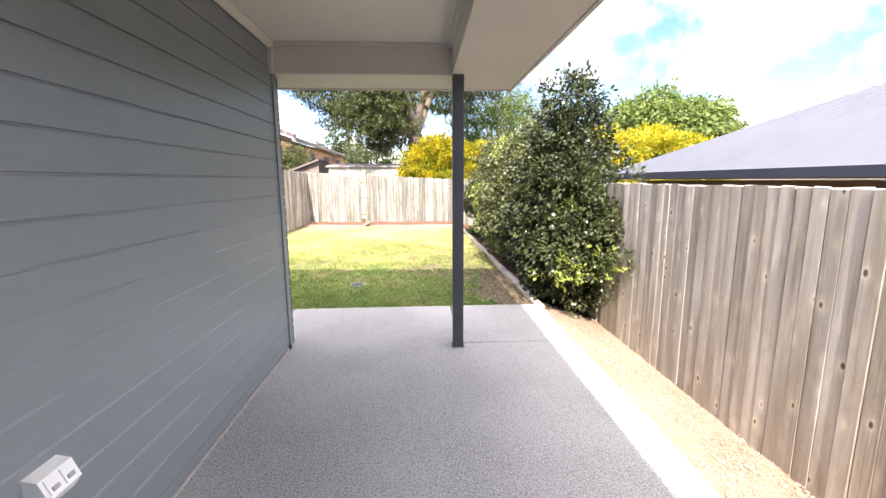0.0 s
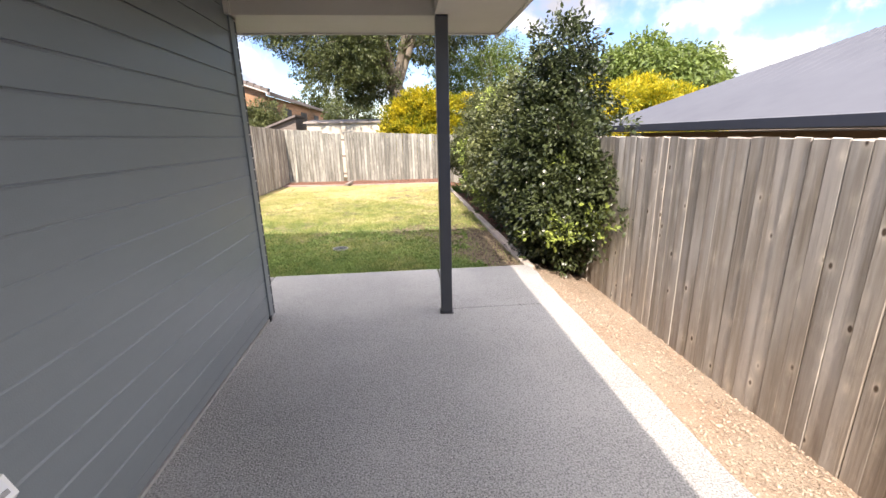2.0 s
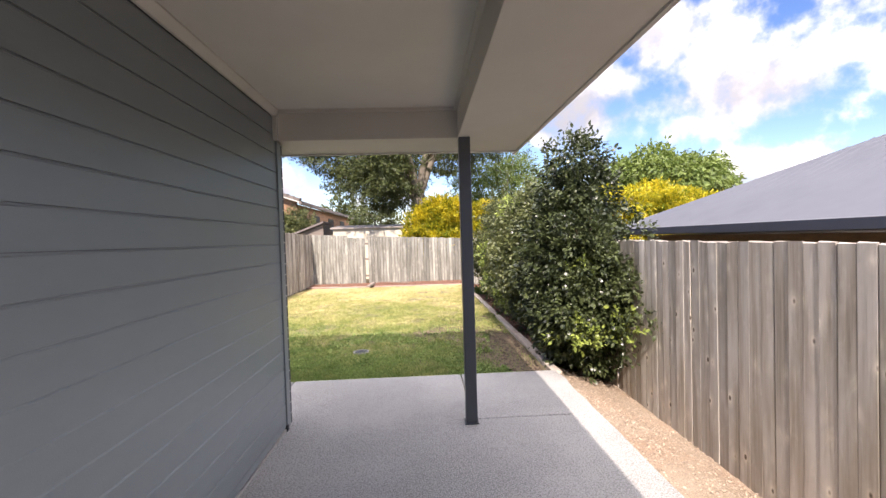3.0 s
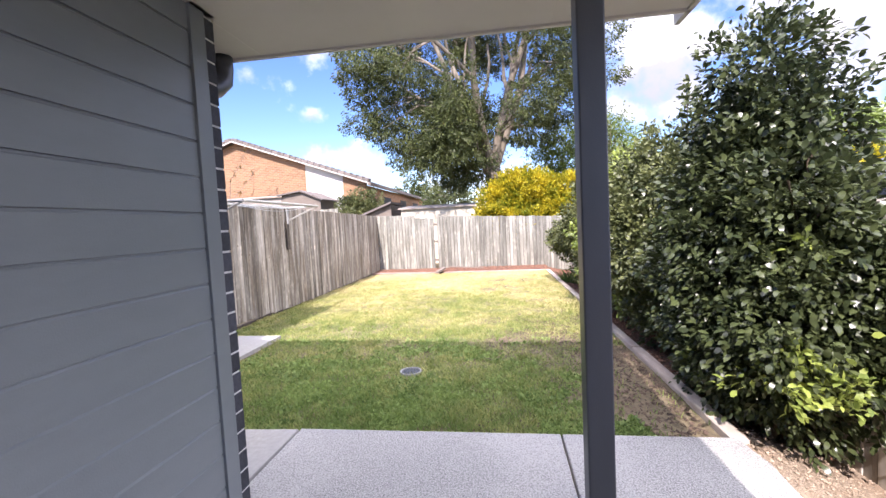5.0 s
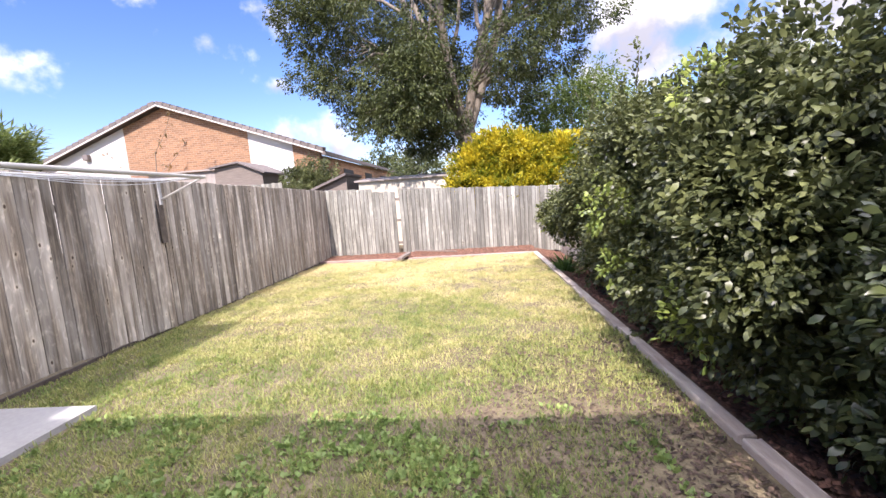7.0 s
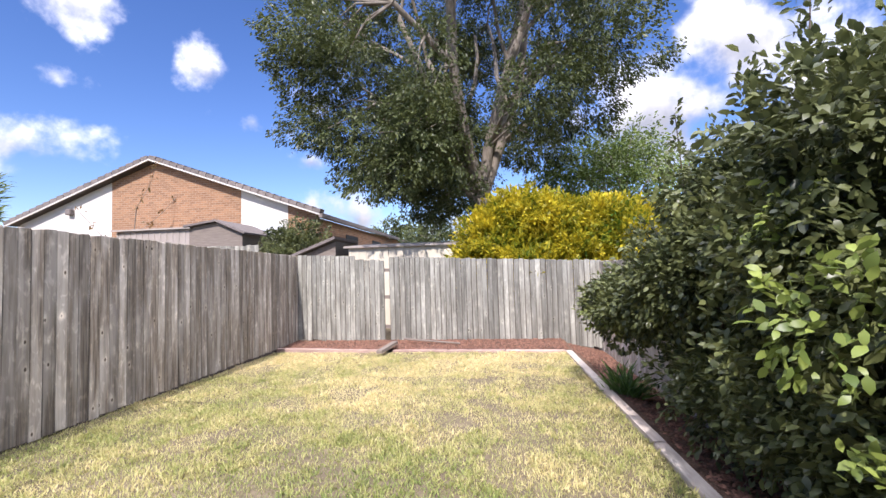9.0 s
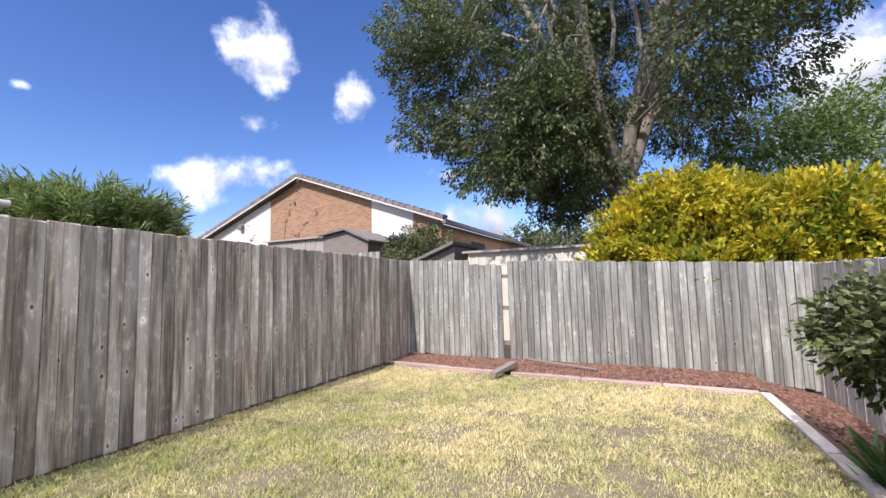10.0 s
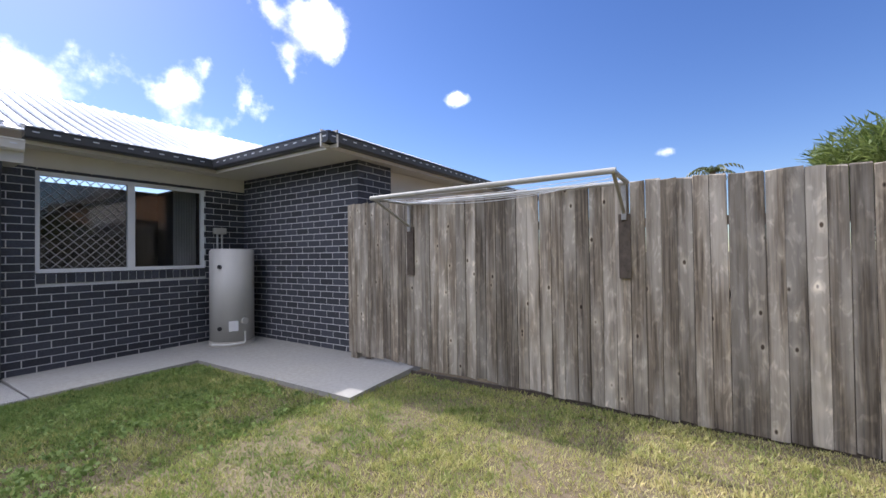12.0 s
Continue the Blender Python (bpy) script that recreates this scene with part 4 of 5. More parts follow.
# ---- timber edging, beds ----
def edging(name, a, b, label, material, w=0.10, n=4):
    a, b = Vector(a), Vector(b)
    e = thing(name, a, label, "garden edging", "garden edging round the lawn")
    for i in range(n):
        p, q = a + (b - a) * (i / n), a + (b - a) * ((i + 1) / n - 0.002)
        d = (q - p).normalized()
        s = Vector((-d.y, d.x, 0)) * (w / 2)
        bm = prism(bmesh.new(), [p - s, p + s, q + s, q - s], (0, 0, -0.16))
        bmesh.ops.bevel(bm, geom=bm.edges[:], offset=0.008, segments=1, affect="EDGES")
        for v in bm.verts:
            v.co += Vector((random.uniform(-.006, .006), random.uniform(-.006, .006), random.uniform(-.006, .006)))
        part("sleeper", bm, material, e)
    return e


edging("garden_edging", (EDGE_X + 0.10, SLAB_Y + 0.02, -0.02), (EDGE_X + 0.02, EDGE_Y, -0.09), "weathered timber edging along the shrub bed", M["edging"], 0.10, 5)
edging("garden_edging", (LEFT_X + 0.03, EDGE_Y + 0.12, -0.05), (-1.42, EDGE_Y + 0.02, -0.08), "pinkish weathered timber edging along the back bed", M["edging_pink"], 0.11, 2)
edging("garden_edging", (-1.28, EDGE_Y + 0.06, -0.08), (EDGE_X - 0.03, EDGE_Y - 0.02, -0.09), "pinkish weathered timber edging along the back bed", M["edging_pink"], 0.11, 3)
off = thing("timber_offcut", (-1.36, 14.75, -0.08), "short grey timber offcut lying across the bed's edge", "timber")
bm = prism(bmesh.new(), [(-1.46, 14.56, -0.06), (-1.36, 14.54, -0.06), (-1.22, 15.12, 0.0), (-1.32, 15.14, 0.0)], (0, 0, 0.05))
part("board", bm, M["rail"], off)
stick = thing("fallen_stick", (-0.9, 15.5, -0.06), "long thin grey stick lying on the mulch", "stick")
part("stick", tube(bmesh.new(), (-1.2, 15.55, 0.02), (-0.1, 15.30, -0.03), 0.02, 0.014, 8), M["rail"], stick)


def bed(name, poly, z, material, label):
    """Loose cover over the ground, slightly heaped."""
    (x0, y0), (x1, y1) = poly
    nx, ny = max(3, int((x1 - x0) / 0.1)), max(3, int((y1 - y0) / 0.1))
    verts = [(x0 + (x1 - x0) * i / nx, y0 + (y1 - y0) * j / ny, z(x0 + (x1 - x0) * i / nx, y0 + (y1 - y0) * j / ny) + 0.02 * noise.noise((i * 0.4, j * 0.4, 1))) for j in range(ny + 1) for i in range(nx + 1)]
    w = nx + 1
    faces = [(j * w + i, j * w + i + 1, (j + 1) * w + i + 1, (j + 1) * w + i) for j in range(ny) for i in range(nx)]
    return setting(name, fast_mesh(name, verts, faces, True), material, label, "ground")


def strip_z(x, y):
    return -0.035 - 0.24 * max(0.0, min(1.0, (x - SLAB_X) / (RIGHT_X - SLAB_X)))


bed("ground_gravel", ((SLAB_X + 0.0, -4.0), (RIGHT_X, 5.5)), strip_z, M["gravel_ground"], "sandy gravel strip with wood chips beside the slab")
bed("ground_bed", ((EDGE_X + 0.08, 5.5), (RIGHT_X, BACK_Y)), lambda x, y: ground_z(x, y) + 0.03, M["mulch_ground"], "dark mulched garden bed under the shrubs")
bed("ground_back_bed", ((LEFT_X, EDGE_Y + 0.05), (EDGE_X + 0.1, BACK_Y)), lambda x, y: -0.09 + 0.02 * (y - EDGE_Y), M["mulch_ground"], "reddish bark mulch bed below the back fence")


def chips(name, count, place, size, material, label):
    """Loose flat chips lying about: joined, too small to count."""
    r = np.random.default_rng(len(name))
    P = np.array([place(r) for _ in range(count)])
    ang, tilt = r.uniform(0, 6.28, count), r.uniform(-0.5, 0.5, count)
    ln, wd = size * r.uniform(0.5, 1.5, count), size * r.uniform(0.25, 0.7, count)
    ux = np.stack([np.cos(ang), np.sin(ang), tilt], 1) * ln[:, None] * 0.5
    uy = np.stack([-np.sin(ang), np.cos(ang), r.uniform(-0.4, 0.4, count)], 1) * wd[:, None] * 0.5
    uz = np.stack([np.zeros(count), np.zeros(count), wd * 0.35], 1)
    V = np.stack([P - ux - uy, P + ux - uy * 0.7, P + ux * 0.8 + uy, P - ux * 0.9 + uy, P + uz * 1.5 + ux * 0.1], 1).reshape(-1, 3)
    b = np.arange(count)[:, None] * 5
    F = np.concatenate([b + np.array(t) for t in ((0, 1, 4), (1, 2, 4), (2, 3, 4), (3, 0, 4))], 0)
    return tagged(part(name, fast_mesh(name, V, F), material, None), label, "ground cover", kind="stuff")


def on_strip(r):
    x, y = r.uniform(SLAB_X + 0.0, RIGHT_X - 0.01), r.uniform(-1.0, 5.6)
    return (x, y, strip_z(x, y) + 0.008)


def on_back(r):
    x, y = r.uniform(LEFT_X + 0.03, RIGHT_X), r.uniform(EDGE_Y + 0.06, BACK_Y)
    return (x, y, -0.08 + 0.02 * (y - EDGE_Y) if x < 1.8 else ground_z(x, y) + 0.04)


def on_bed(r):
    x, y = r.uniform(EDGE_X + 0.20, RIGHT_X), r.uniform(5.3, BACK_Y)
    return (x, y, ground_z(x, y) + 0.04)


chips("gravel_chips", 8500, on_strip, 0.016, M["chip"], "pale sandy stones and wood chips strewn over the strip")
chips("bark_chips", 7000, on_back, 0.05, M["bark_chip"], "reddish bark chips strewn over the back bed")
def on_worn(r):
    x, y = 1.74 - 1.5 * r.random() ** 1.15, r.uniform(5.35, 9.0)
    return (x, y, ground_z(x, y) + 0.006)


chips("leaf_litter", 5200, on_worn, 0.028, M["litter"], "dry brown leaf litter on worn lawn beside the shrubs")
chips("bark_chips", 7000, on_bed, 0.045, M["bark_chip"], "dark bark chips and dry leaves under the shrubs")

# ---- grass ----
def lawn(count):
    r = np.random.default_rng(11)
    x = r.uniform(LEFT_X + 0.02, EDGE_X + 0.08, count * 2)
    y = SLAB_Y + 0.01 + (EDGE_Y - SLAB_Y) * r.uniform(0, 1, count * 2) ** 1.3
    keep = ~((x < -2.43) & (y < 7.66)) & (np.hypot(x + 0.44, y - 6.50) > 0.115)
    bare = np.array([noise.noise((a * 0.9, b * 0.9, 5)) + 0.6 * noise.noise((a * 3.1, b * 3.1, 8)) - 0.7 * max(0.0, min(1.0, (a - 0.4) / 1.1)) * max(0.0, min(1.0, (8.2 - b) / 1.0)) for a, b in zip(x, y)])
    keep &= bare + r.normal(0, 0.25, len(x)) > -0.5
    x, y = x[keep][:count], y[keep][:count]
    n = len(x)
    z = np.array([ground_z(a, b) for a, b in zip(x, y)])
    h = r.uniform(0.012, 0.034, n) * (1.0 + 0.5 * (y < 6.6))
    ang, lean = r.uniform(0, 6.28, n), r.uniform(0.2, 1.3, n)
    w = r.uniform(0.0018, 0.004, n)
    c, s = np.cos(ang), np.sin(ang)
    side = np.stack([-s * w, c * w, 0 * w], 1)
    base = np.stack([x, y, z - 0.004], 1)
    mid = base + np.stack([c * h * lean * 0.4, s * h * lean * 0.4, h * 0.65], 1)
    tip = base + np.stack([c * h * lean, s * h * lean, h], 1)
    V = np.stack([base - side, base + side, mid + side * 0.8, mid - side * 0.8, tip], 1).reshape(-1, 3)
    b = np.arange(n)[:, None] * 5
    F = np.concatenate([b + np.array(t) for t in ((0, 1, 2), (0, 2, 3), (3, 2, 4))], 0)
    return tagged(part("grass", fast_mesh("grass", V, F), M["grass"], None), "short dry patchy lawn grass, green and straw coloured", "grass", kind="stuff")


lawn(250000)


def tufts(count):
    """Coarser blades in clumps, so that the mown lawn is uneven."""
    r = np.random.default_rng(29)
    x, y = r.uniform(LEFT_X + 0.05, EDGE_X, count), r.uniform(SLAB_Y + 0.03, EDGE_Y - 0.05, count)
    keep = ~((x < -2.45) & (y < 7.7)) & (np.hypot(x + 0.44, y - 6.50) > 0.16) & np.array([noise.noise((a * 2.2, b * 2.2, 4)) > -0.05 + 0.7 * max(0.0, min(1.0, (a - 0.4) / 1.1)) * (b < 7.9) for a, b in zip(x, y)])
    C = np.repeat(np.stack([x, y, np.array([ground_z(a, b) for a, b in zip(x, y)])], 1)[keep], 9, 0)
    C[:, :2] += r.normal(0, 0.02, (len(C), 2))
    a = r.uniform(0, 6.28, len(C))
    N = np.stack([np.cos(a), np.sin(a), r.uniform(0.5, 2.0, len(C))], 1)
    V, F = leaf_cloud(C, N, 0.052, r, width=0.15, droop=0.0)
    tagged(part("grass_tufts", fast_mesh("grass_tufts", V, F), M["grass"], None), "coarser tufts of green and straw grass in the lawn", "grass", kind="stuff")


def weeds(count):
    """Low rosettes of broad leaves among the grass near the slab."""
    r = np.random.default_rng(17)
    C = []
    while len(C) < count:
        x, y = r.uniform(-2.4, 1.35), 5.33 + 2.3 * r.random() ** 2.3
        if noise.noise((x * 1.6, y * 1.6, 2)) + 0.5 * noise.noise((x * 4.5, y * 4.5, 6)) + r.normal(0, 0.12) > 0.10 and math.hypot(x + 0.44, y - 6.50) > 0.17:
            C.append((x, y, ground_z(x, y) + 0.006))
    C = np.repeat(np.array(C), 7, 0)
    C[:, :2] += r.normal(0, 0.018, (len(C), 2))
    a = r.uniform(0, 6.28, len(C))
    N = np.stack([np.cos(a), np.sin(a), r.uniform(0.3, 1.1, len(C))], 1)
    V, F = leaf_cloud(C, N, 0.036, r, width=0.75, droop=0.0)
    tagged(part("weeds", fast_mesh("weeds", V, F), M["weed"], None), "low green broad-leaved weeds among the lawn grass", "weeds", kind="stuff")


drain = thing("drain_cover", (-0.44, 6.50, -0.05), "round dark plastic drain grate set in the lawn", "drain")
bm = bmesh.new()
for i in range(24):
    a, b = i * math.tau / 24, (i + 1) * math.tau / 24
    prism(bm, [(-0.44 + r * math.cos(t), 6.50 + r * math.sin(t), -0.028) for r, t in ((0.091, a), (0.103, a), (0.103, b), (0.091, b))], (0, 0, -0.04))
part("rim", bm, M["drain_rim"], drain, "pale worn rim")
bm = bmesh.new()
bmesh.ops.create_cone(bm, cap_ends=True, segments=24, radius1=0.083, radius2=0.083, depth=0.01, matrix=Matrix.Translation((-0.44, 6.50, -0.055)))
part("well", bm, M["dark"], drain)
bm = bmesh.new()
for i in range(-4, 5):
    o = i * 0.018
    l = math.sqrt(max(0.0, 0.083 ** 2 - o * o))
    box(bm, -0.44 - l, -0.44 + l, 6.5 + o - 0.0035, 6.5 + o + 0.0035, -0.045, -0.032)
    box(bm, -0.44 + o - 0.0035, -0.44 + o + 0.0035, 6.5 - l, 6.5 + l, -0.045, -0.033)
part("grate", bm, M["drain"], drain)

# ---- clothesline on the fence ----
LINE_X = LEFT_X + 0.072      # face of the fence at the clothesline
cl = thing("clothesline", (LINE_X, 8.8, 1.0), "folding beige wall clothesline fixed to the timber fence", "clothesline")
A0, A1, TIPX, TIPZ = 7.75, 9.92, -2.85, 1.80
for y in (A0, A1):
    part("mounting_plate", boxes((LINE_X + 0.012, LINE_X + 0.035, y - 0.045, y + 0.045, 1.03, 1.55), bevel=0.003), M["dark_timber_seam_shade"], cl, "grey timber mounting board")
    part("wall_bracket", boxes((LINE_X + 0.035, LINE_X + 0.060, y - 0.018, y + 0.018, 1.50, 1.82), bevel=0.004), M["drain_rim"], cl)
for y, ty in ((A0, A0), (A1, A1 + 0.03)):
    part("arm", tube(bmesh.new(), (LINE_X + 0.05, y, 1.56), (TIPX, ty, TIPZ), 0.014), M["line_frame"], cl)
    part("side_bar", tube(bmesh.new(), (LINE_X + 0.05, ty, 1.80), (TIPX, ty, TIPZ), 0.018), M["line_frame"], cl)
part("front_bar", tube(bmesh.new(), (TIPX, A0 - 0.02, TIPZ), (TIPX, A1 + 0.05, TIPZ), 0.022, seg=14), M["line_frame"], cl)
part("back_bar", tube(bmesh.new(), (LINE_X + 0.06, A0, 1.80), (LINE_X + 0.06, A1 + 0.03, 1.80), 0.018), M["line_frame"], cl)
for i in range(6):
    x = LINE_X + 0.12 + i * 0.09
    sag = (0.02, 0.05, 0.03, 0.10, 0.04, 0.02)[i]
    part("line", cord([(x, A0 + (A1 - A0 + 0.03) * k / 12, 1.80 - sag * 4 * (k / 12) * (1 - k / 12)) for k in range(13)], 0.0025, 5), M["wire"], cl, "thin sagging pale cord")

# ---- foliage ----
def leaf_cloud(P, N, size, r, width=0.42, droop=0.25, fold=0.25, full=False):
    """Pointed leaves, each folded along its rib, or broad with a curled tip: P places, N outward ways."""
    n = len(P)
    t = N + r.normal(0, 0.55, (n, 3))
    t[:, 2] -= droop
    t /= np.linalg.norm(t, axis=1)[:, None] + 1e-9
    s = np.cross(t, r.normal(0, 1, (n, 3)) + np.array([0, 0, 1.6]))
    s /= np.linalg.norm(s, axis=1)[:, None] + 1e-9
    u = np.cross(s, t)
    L = (size * r.uniform(0.6, 1.3, n))[:, None]
    W = L * width * 0.5
    if full:
        a, b = P + t * L * 0.34 + u * L * 0.05, P + t * L * 0.70 + u * L * 0.02
        V = np.stack([P, a + s * W, a - s * W, b + s * W * 0.85, b - s * W * 0.85, P + t * L - u * L * 0.12], 1).reshape(-1, 3)
        o = np.arange(n)[:, None] * 6
        F = np.stack([o + np.array(k) for k in ((0, 1, 2), (1, 3, 4), (1, 4, 2), (3, 5, 4))], 1).reshape(-1, 3)
        return V, F
    base, tip = P, P + t * L
    mid = P + t * L * 0.48
    V = np.stack([base, mid + s * W + u * W * fold, tip, mid - s * W + u * W * fold], 1).reshape(-1, 3)
    b = np.arange(n)[:, None] * 4
    F = np.stack([b + np.array((0, 1, 2)), b + np.array((0, 2, 3))], 1).reshape(-1, 3)
    return V, F


def sprigs(C, N, per, spread, size, r, **k):
    """Leaves in sprigs round the centres C, growing along N."""
    n = len(C)
    along = r.uniform(-0.2, 1.0, (n, per, 1))
    P = C[:, None, :] + N[:, None, :] * along * spread * 1.3 + r.normal(0, 0.38, (n, per, 3)) * spread * (0.5 + 0.5 * (1 - np.abs(along)))
    NN = np.repeat(N[:, None, :], per, 1)
    return leaf_cloud(P.reshape(-1, 3), NN.reshape(-1, 3), size, r, **k)


def lumpy(C, R, n, r, seed, lump=0.28, freq=1.6, low=-0.6, shell=0.30):
    """Places near the skin of an uneven ball: centres and outward ways."""
    d = r.normal(0, 1, (int(n * 1.6), 3))
    d /= np.linalg.norm(d, axis=1)[:, None]
    d = d[d[:, 2] > low][:n]
    k = np.array([1 + lump * (noise.noise((x * freq + seed, y * freq, z * freq)) * 1.6 + 0.5 * noise.noise((x * freq * 3 + seed, y * freq * 3, z * freq * 3))) for x, y, z in d])
    k *= 1 - shell * r.random(len(d)) ** 2
    R = np.array(R)
    P = np.array(C) + d * R * k[:, None]
    N = d / R
    N /= np.linalg.norm(N, axis=1)[:, None]
    return P, N


def branch_mesh(segs, sides=7):
    """Tapered limbs from (a, b, ra, rb)."""
    V, F = [], []
    for a, b, ra, rb in segs:
        a, b = Vector(a), Vector(b)
        q = (b - a).to_track_quat("Z", "Y")
        o = len(V)
        for p, rad in ((a, ra), (b, rb)):
            for i in range(sides):
                V.append(p + q @ Vector((rad * math.cos(i * math.tau / sides), rad * math.sin(i * math.tau / sides), 0)))
        for i in range(sides):
            j = (i + 1) % sides
            F.append((o + i, o + j, o + sides + j, o + sides + i))
    return fast_mesh("limbs", [tuple(v) for v in V], F, True)


def limb(segs, ends, p, d, length, rad, depth, r, bend=0.25, up=0.12, kids=3):
    """Grows one limb in short bends, and its side limbs."""
    steps = 4
    for i in range(steps):
        q = p + d * (length / steps)
        r1 = rad * (1 - 0.45 * (i + 1) / steps)
        segs.append((p, q, rad * (1 - 0.45 * i / steps), r1))
        p = q
        d = (d + Vector((r.uniform(-bend, bend), r.uniform(-bend, bend), r.uniform(-bend, bend) * 0.6 + up))).normalized()
        if depth > 0 and i >= 1:
            k = d.orthogonal().normalized()
            k.rotate(Matrix.Rotation(r.uniform(0, 6.28), 3, d))
            limb(segs, ends, p, (d * 0.75 + k * r.uniform(0.5, 0.9)).normalized(), length * r.uniform(0.5, 0.75), r1 * 0.62, depth - 1, r, bend, up * 0.7)
    ends.append((p, d))


B = M["leaf_bush"]


def lobes(C, R, n, r, size=(0.18, 0.36), dense=58):
    """A shrub's outline as many small clumps of leaves round a dark middle."""
    tall = C[2] + R[2] > 2.5
    out = [(C, (R[0] * 0.72, R[1] * 0.78, R[2] * 0.78), int(250 * R[1] * R[2]))]
    for i in range(n):
        d = Vector((r.gauss(0, 1), r.gauss(0, 1), r.gauss(0, 1))).normalized()
        if d.z < -0.75 or d.x > 0.7:
            d = Vector((-abs(d.x), d.y, abs(d.z)))
        q = r.uniform(*size)
        k = r.uniform(0.62, 0.92)
        c = (C[0] + d.x * (R[0] * k), C[1] + d.y * R[1] * k, max(C[2] + d.z * R[2] * k, 0.02))
        near = 1.87 if c[2] < 0.55 else 1.72
        c = (max(c[0], near + q), c[1], min(c[2], C[2] + R[2] - q, (2.3 if tall else 1.5) + 1.2 * (max(c[0], near + q) - 1.9)))
        out.append((c, (q * r.uniform(0.9, 1.3), q * r.uniform(0.9, 1.4), q * r.uniform(0.7, 1.15)), int(dense * (q / 0.3) ** 2)))
    return out


def shrub(name, at, blobs, size, material, label, category="shrub", seed=1, stems=7, per=14, spread=0.13, spires=(), young=(), **k):
    r, rr = np.random.default_rng(seed), random.Random(seed)
    t = thing(name, at, label, category, k.get("group", "shrubs along the fences"))
    segs, ends = [], []

    def cover(parts, leaf, per):
        VV, FF, o = [], [], 0
        for P, N, n, s in parts:
            V, F = sprigs(P, N, n, s, leaf, r, width=k.get("width", 0.45), droop=k.get("droop", 0.2), full=k.get("full", False))
            VV.append(V)
            FF.append(F + o)
            o += len(V)
        return fast_mesh("leaves", np.concatenate(VV), np.concatenate(FF))

    def clump(C, R, n):
        return (*lumpy(C, R, n, r, seed * 3.7 + C[1], low=k.get("low", -0.85)), per, spread * 0.8)

    def spire(x, y, z, tall):
        m = 16
        lean = np.array([rr.uniform(-.12, .12), rr.uniform(-.12, .12), 1.0]) * tall
        u = np.linspace(0, 1, m)[:, None]
        P = np.array([x, y, z]) + u * lean + r.normal(0, 0.05, (m, 3)) * (1.1 - u)
        segs.append((Vector((x, y, z - 0.3)), Vector(P[-1]), 0.009, 0.003))
        return (P, np.tile([[0, 0, 1.0]], (m, 1)) + r.normal(0, 0.45, (m, 3)), 8, spread * 0.5)

    parts = [clump(*b) for b in blobs] + [spire(*s) for s in spires]
    for (C, R, n) in blobs[:k.get("stemmed", 1)]:
        for i in range(stems):
            b = Vector((at[0] + rr.uniform(-0.2, 0.2) + (C[0] - at[0]) * 0.6, at[1] + (C[1] - at[1]) * 0.85 + rr.uniform(-0.3, 0.3), at[2]))
            e = Vector(C) + Vector((rr.uniform(-1, 1) * R[0], rr.uniform(-1, 1) * R[1], rr.uniform(-0.5, 0.9) * R[2])) * 0.6
            limb(segs, ends, b, (e - b).normalized(), (e - b).length * 0.9, 0.03, 1, rr, 0.2, 0.05)

    def within(p):
        return any(((p - Vector(C)).x / R[0]) ** 2 + ((p - Vector(C)).y / R[1]) ** 2 + ((p - Vector(C)).z / R[2]) ** 2 < 0.8 for C, R, n in blobs)

    segs = [s for s in segs if s[1].z < at[2] + 0.5 or s[2] == 0.009 or within(s[1])]
    part("branchwork", branch_mesh(segs, 5), M["twig"], t, "thin dark branches")["kind"] = "stuff"
    part("leaves", cover(parts, size, per), material, t, "small glossy leaves")
    if young:
        part("young_growth", cover([clump(*y) for y in young], size * 0.95, 11), M["leaf_young"], t, "bright yellow-green young leaves")["kind"] = "stuff"
    return t


def hedge_plant(at, main, extra, n, spires, young, label, seed, **k):
    rr = random.Random(seed * 7)
    C, R = main
    top = [(C[0] + rr.uniform(-0.15, 0.3), C[1] + rr.uniform(-0.8, 0.8) * R[1], C[2] + R[2] * rr.uniform(0.55, 0.95), rr.uniform(0.25, 0.5)) for _ in range(spires)]
    blobs = lobes(C, R, n, rr)
    for c, q, m in extra:
        blobs += lobes(c, q, m, rr, (0.16, 0.28))
    return shrub("shrub", at, blobs, 0.056, k.get("leaf", B), label, seed=seed, per=17, spires=top + k.get("tall", []), young=young, width=0.5, full=True)


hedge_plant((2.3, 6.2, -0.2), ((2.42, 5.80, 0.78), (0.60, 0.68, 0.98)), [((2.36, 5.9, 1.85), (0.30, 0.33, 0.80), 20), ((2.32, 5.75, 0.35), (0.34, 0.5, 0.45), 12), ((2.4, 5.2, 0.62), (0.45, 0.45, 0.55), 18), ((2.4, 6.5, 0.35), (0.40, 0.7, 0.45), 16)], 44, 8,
            [((1.98, 5.9, 0.24), (0.12, 0.12, 0.08), 10), ((1.92, 5.06, 0.42), (0.12, 0.10, 0.10), 9), ((2.14, 4.92, 0.40), (0.11, 0.08, 0.10), 8), ((2.42, 4.86, 0.52), (0.14, 0.10, 0.10), 9), ((2.2, 5.3, 1.05), (0.12, 0.10, 0.10), 6)], "tall dense dark green glossy-leaved shrub at the patio corner", 2, leaf=M["leaf_gloss_shade"])
hedge_plant((2.4, 7.9, -0.2), ((2.42, 7.85, 1.0), (0.62, 0.9, 1.2)), [((2.38, 7.7, 0.4), (0.45, 0.95, 0.5), 18), ((1.98, 7.5, 1.05), (0.32, 0.5, 0.5), 14)], 42, 9,
            [((1.78, 7.6, 0.5), (0.13, 0.16, 0.16), 14), ((2.0, 7.9, 1.9), (0.2, 0.25, 0.14), 14)], "dark green leafy shrub spilling over the lawn's edge", 3)
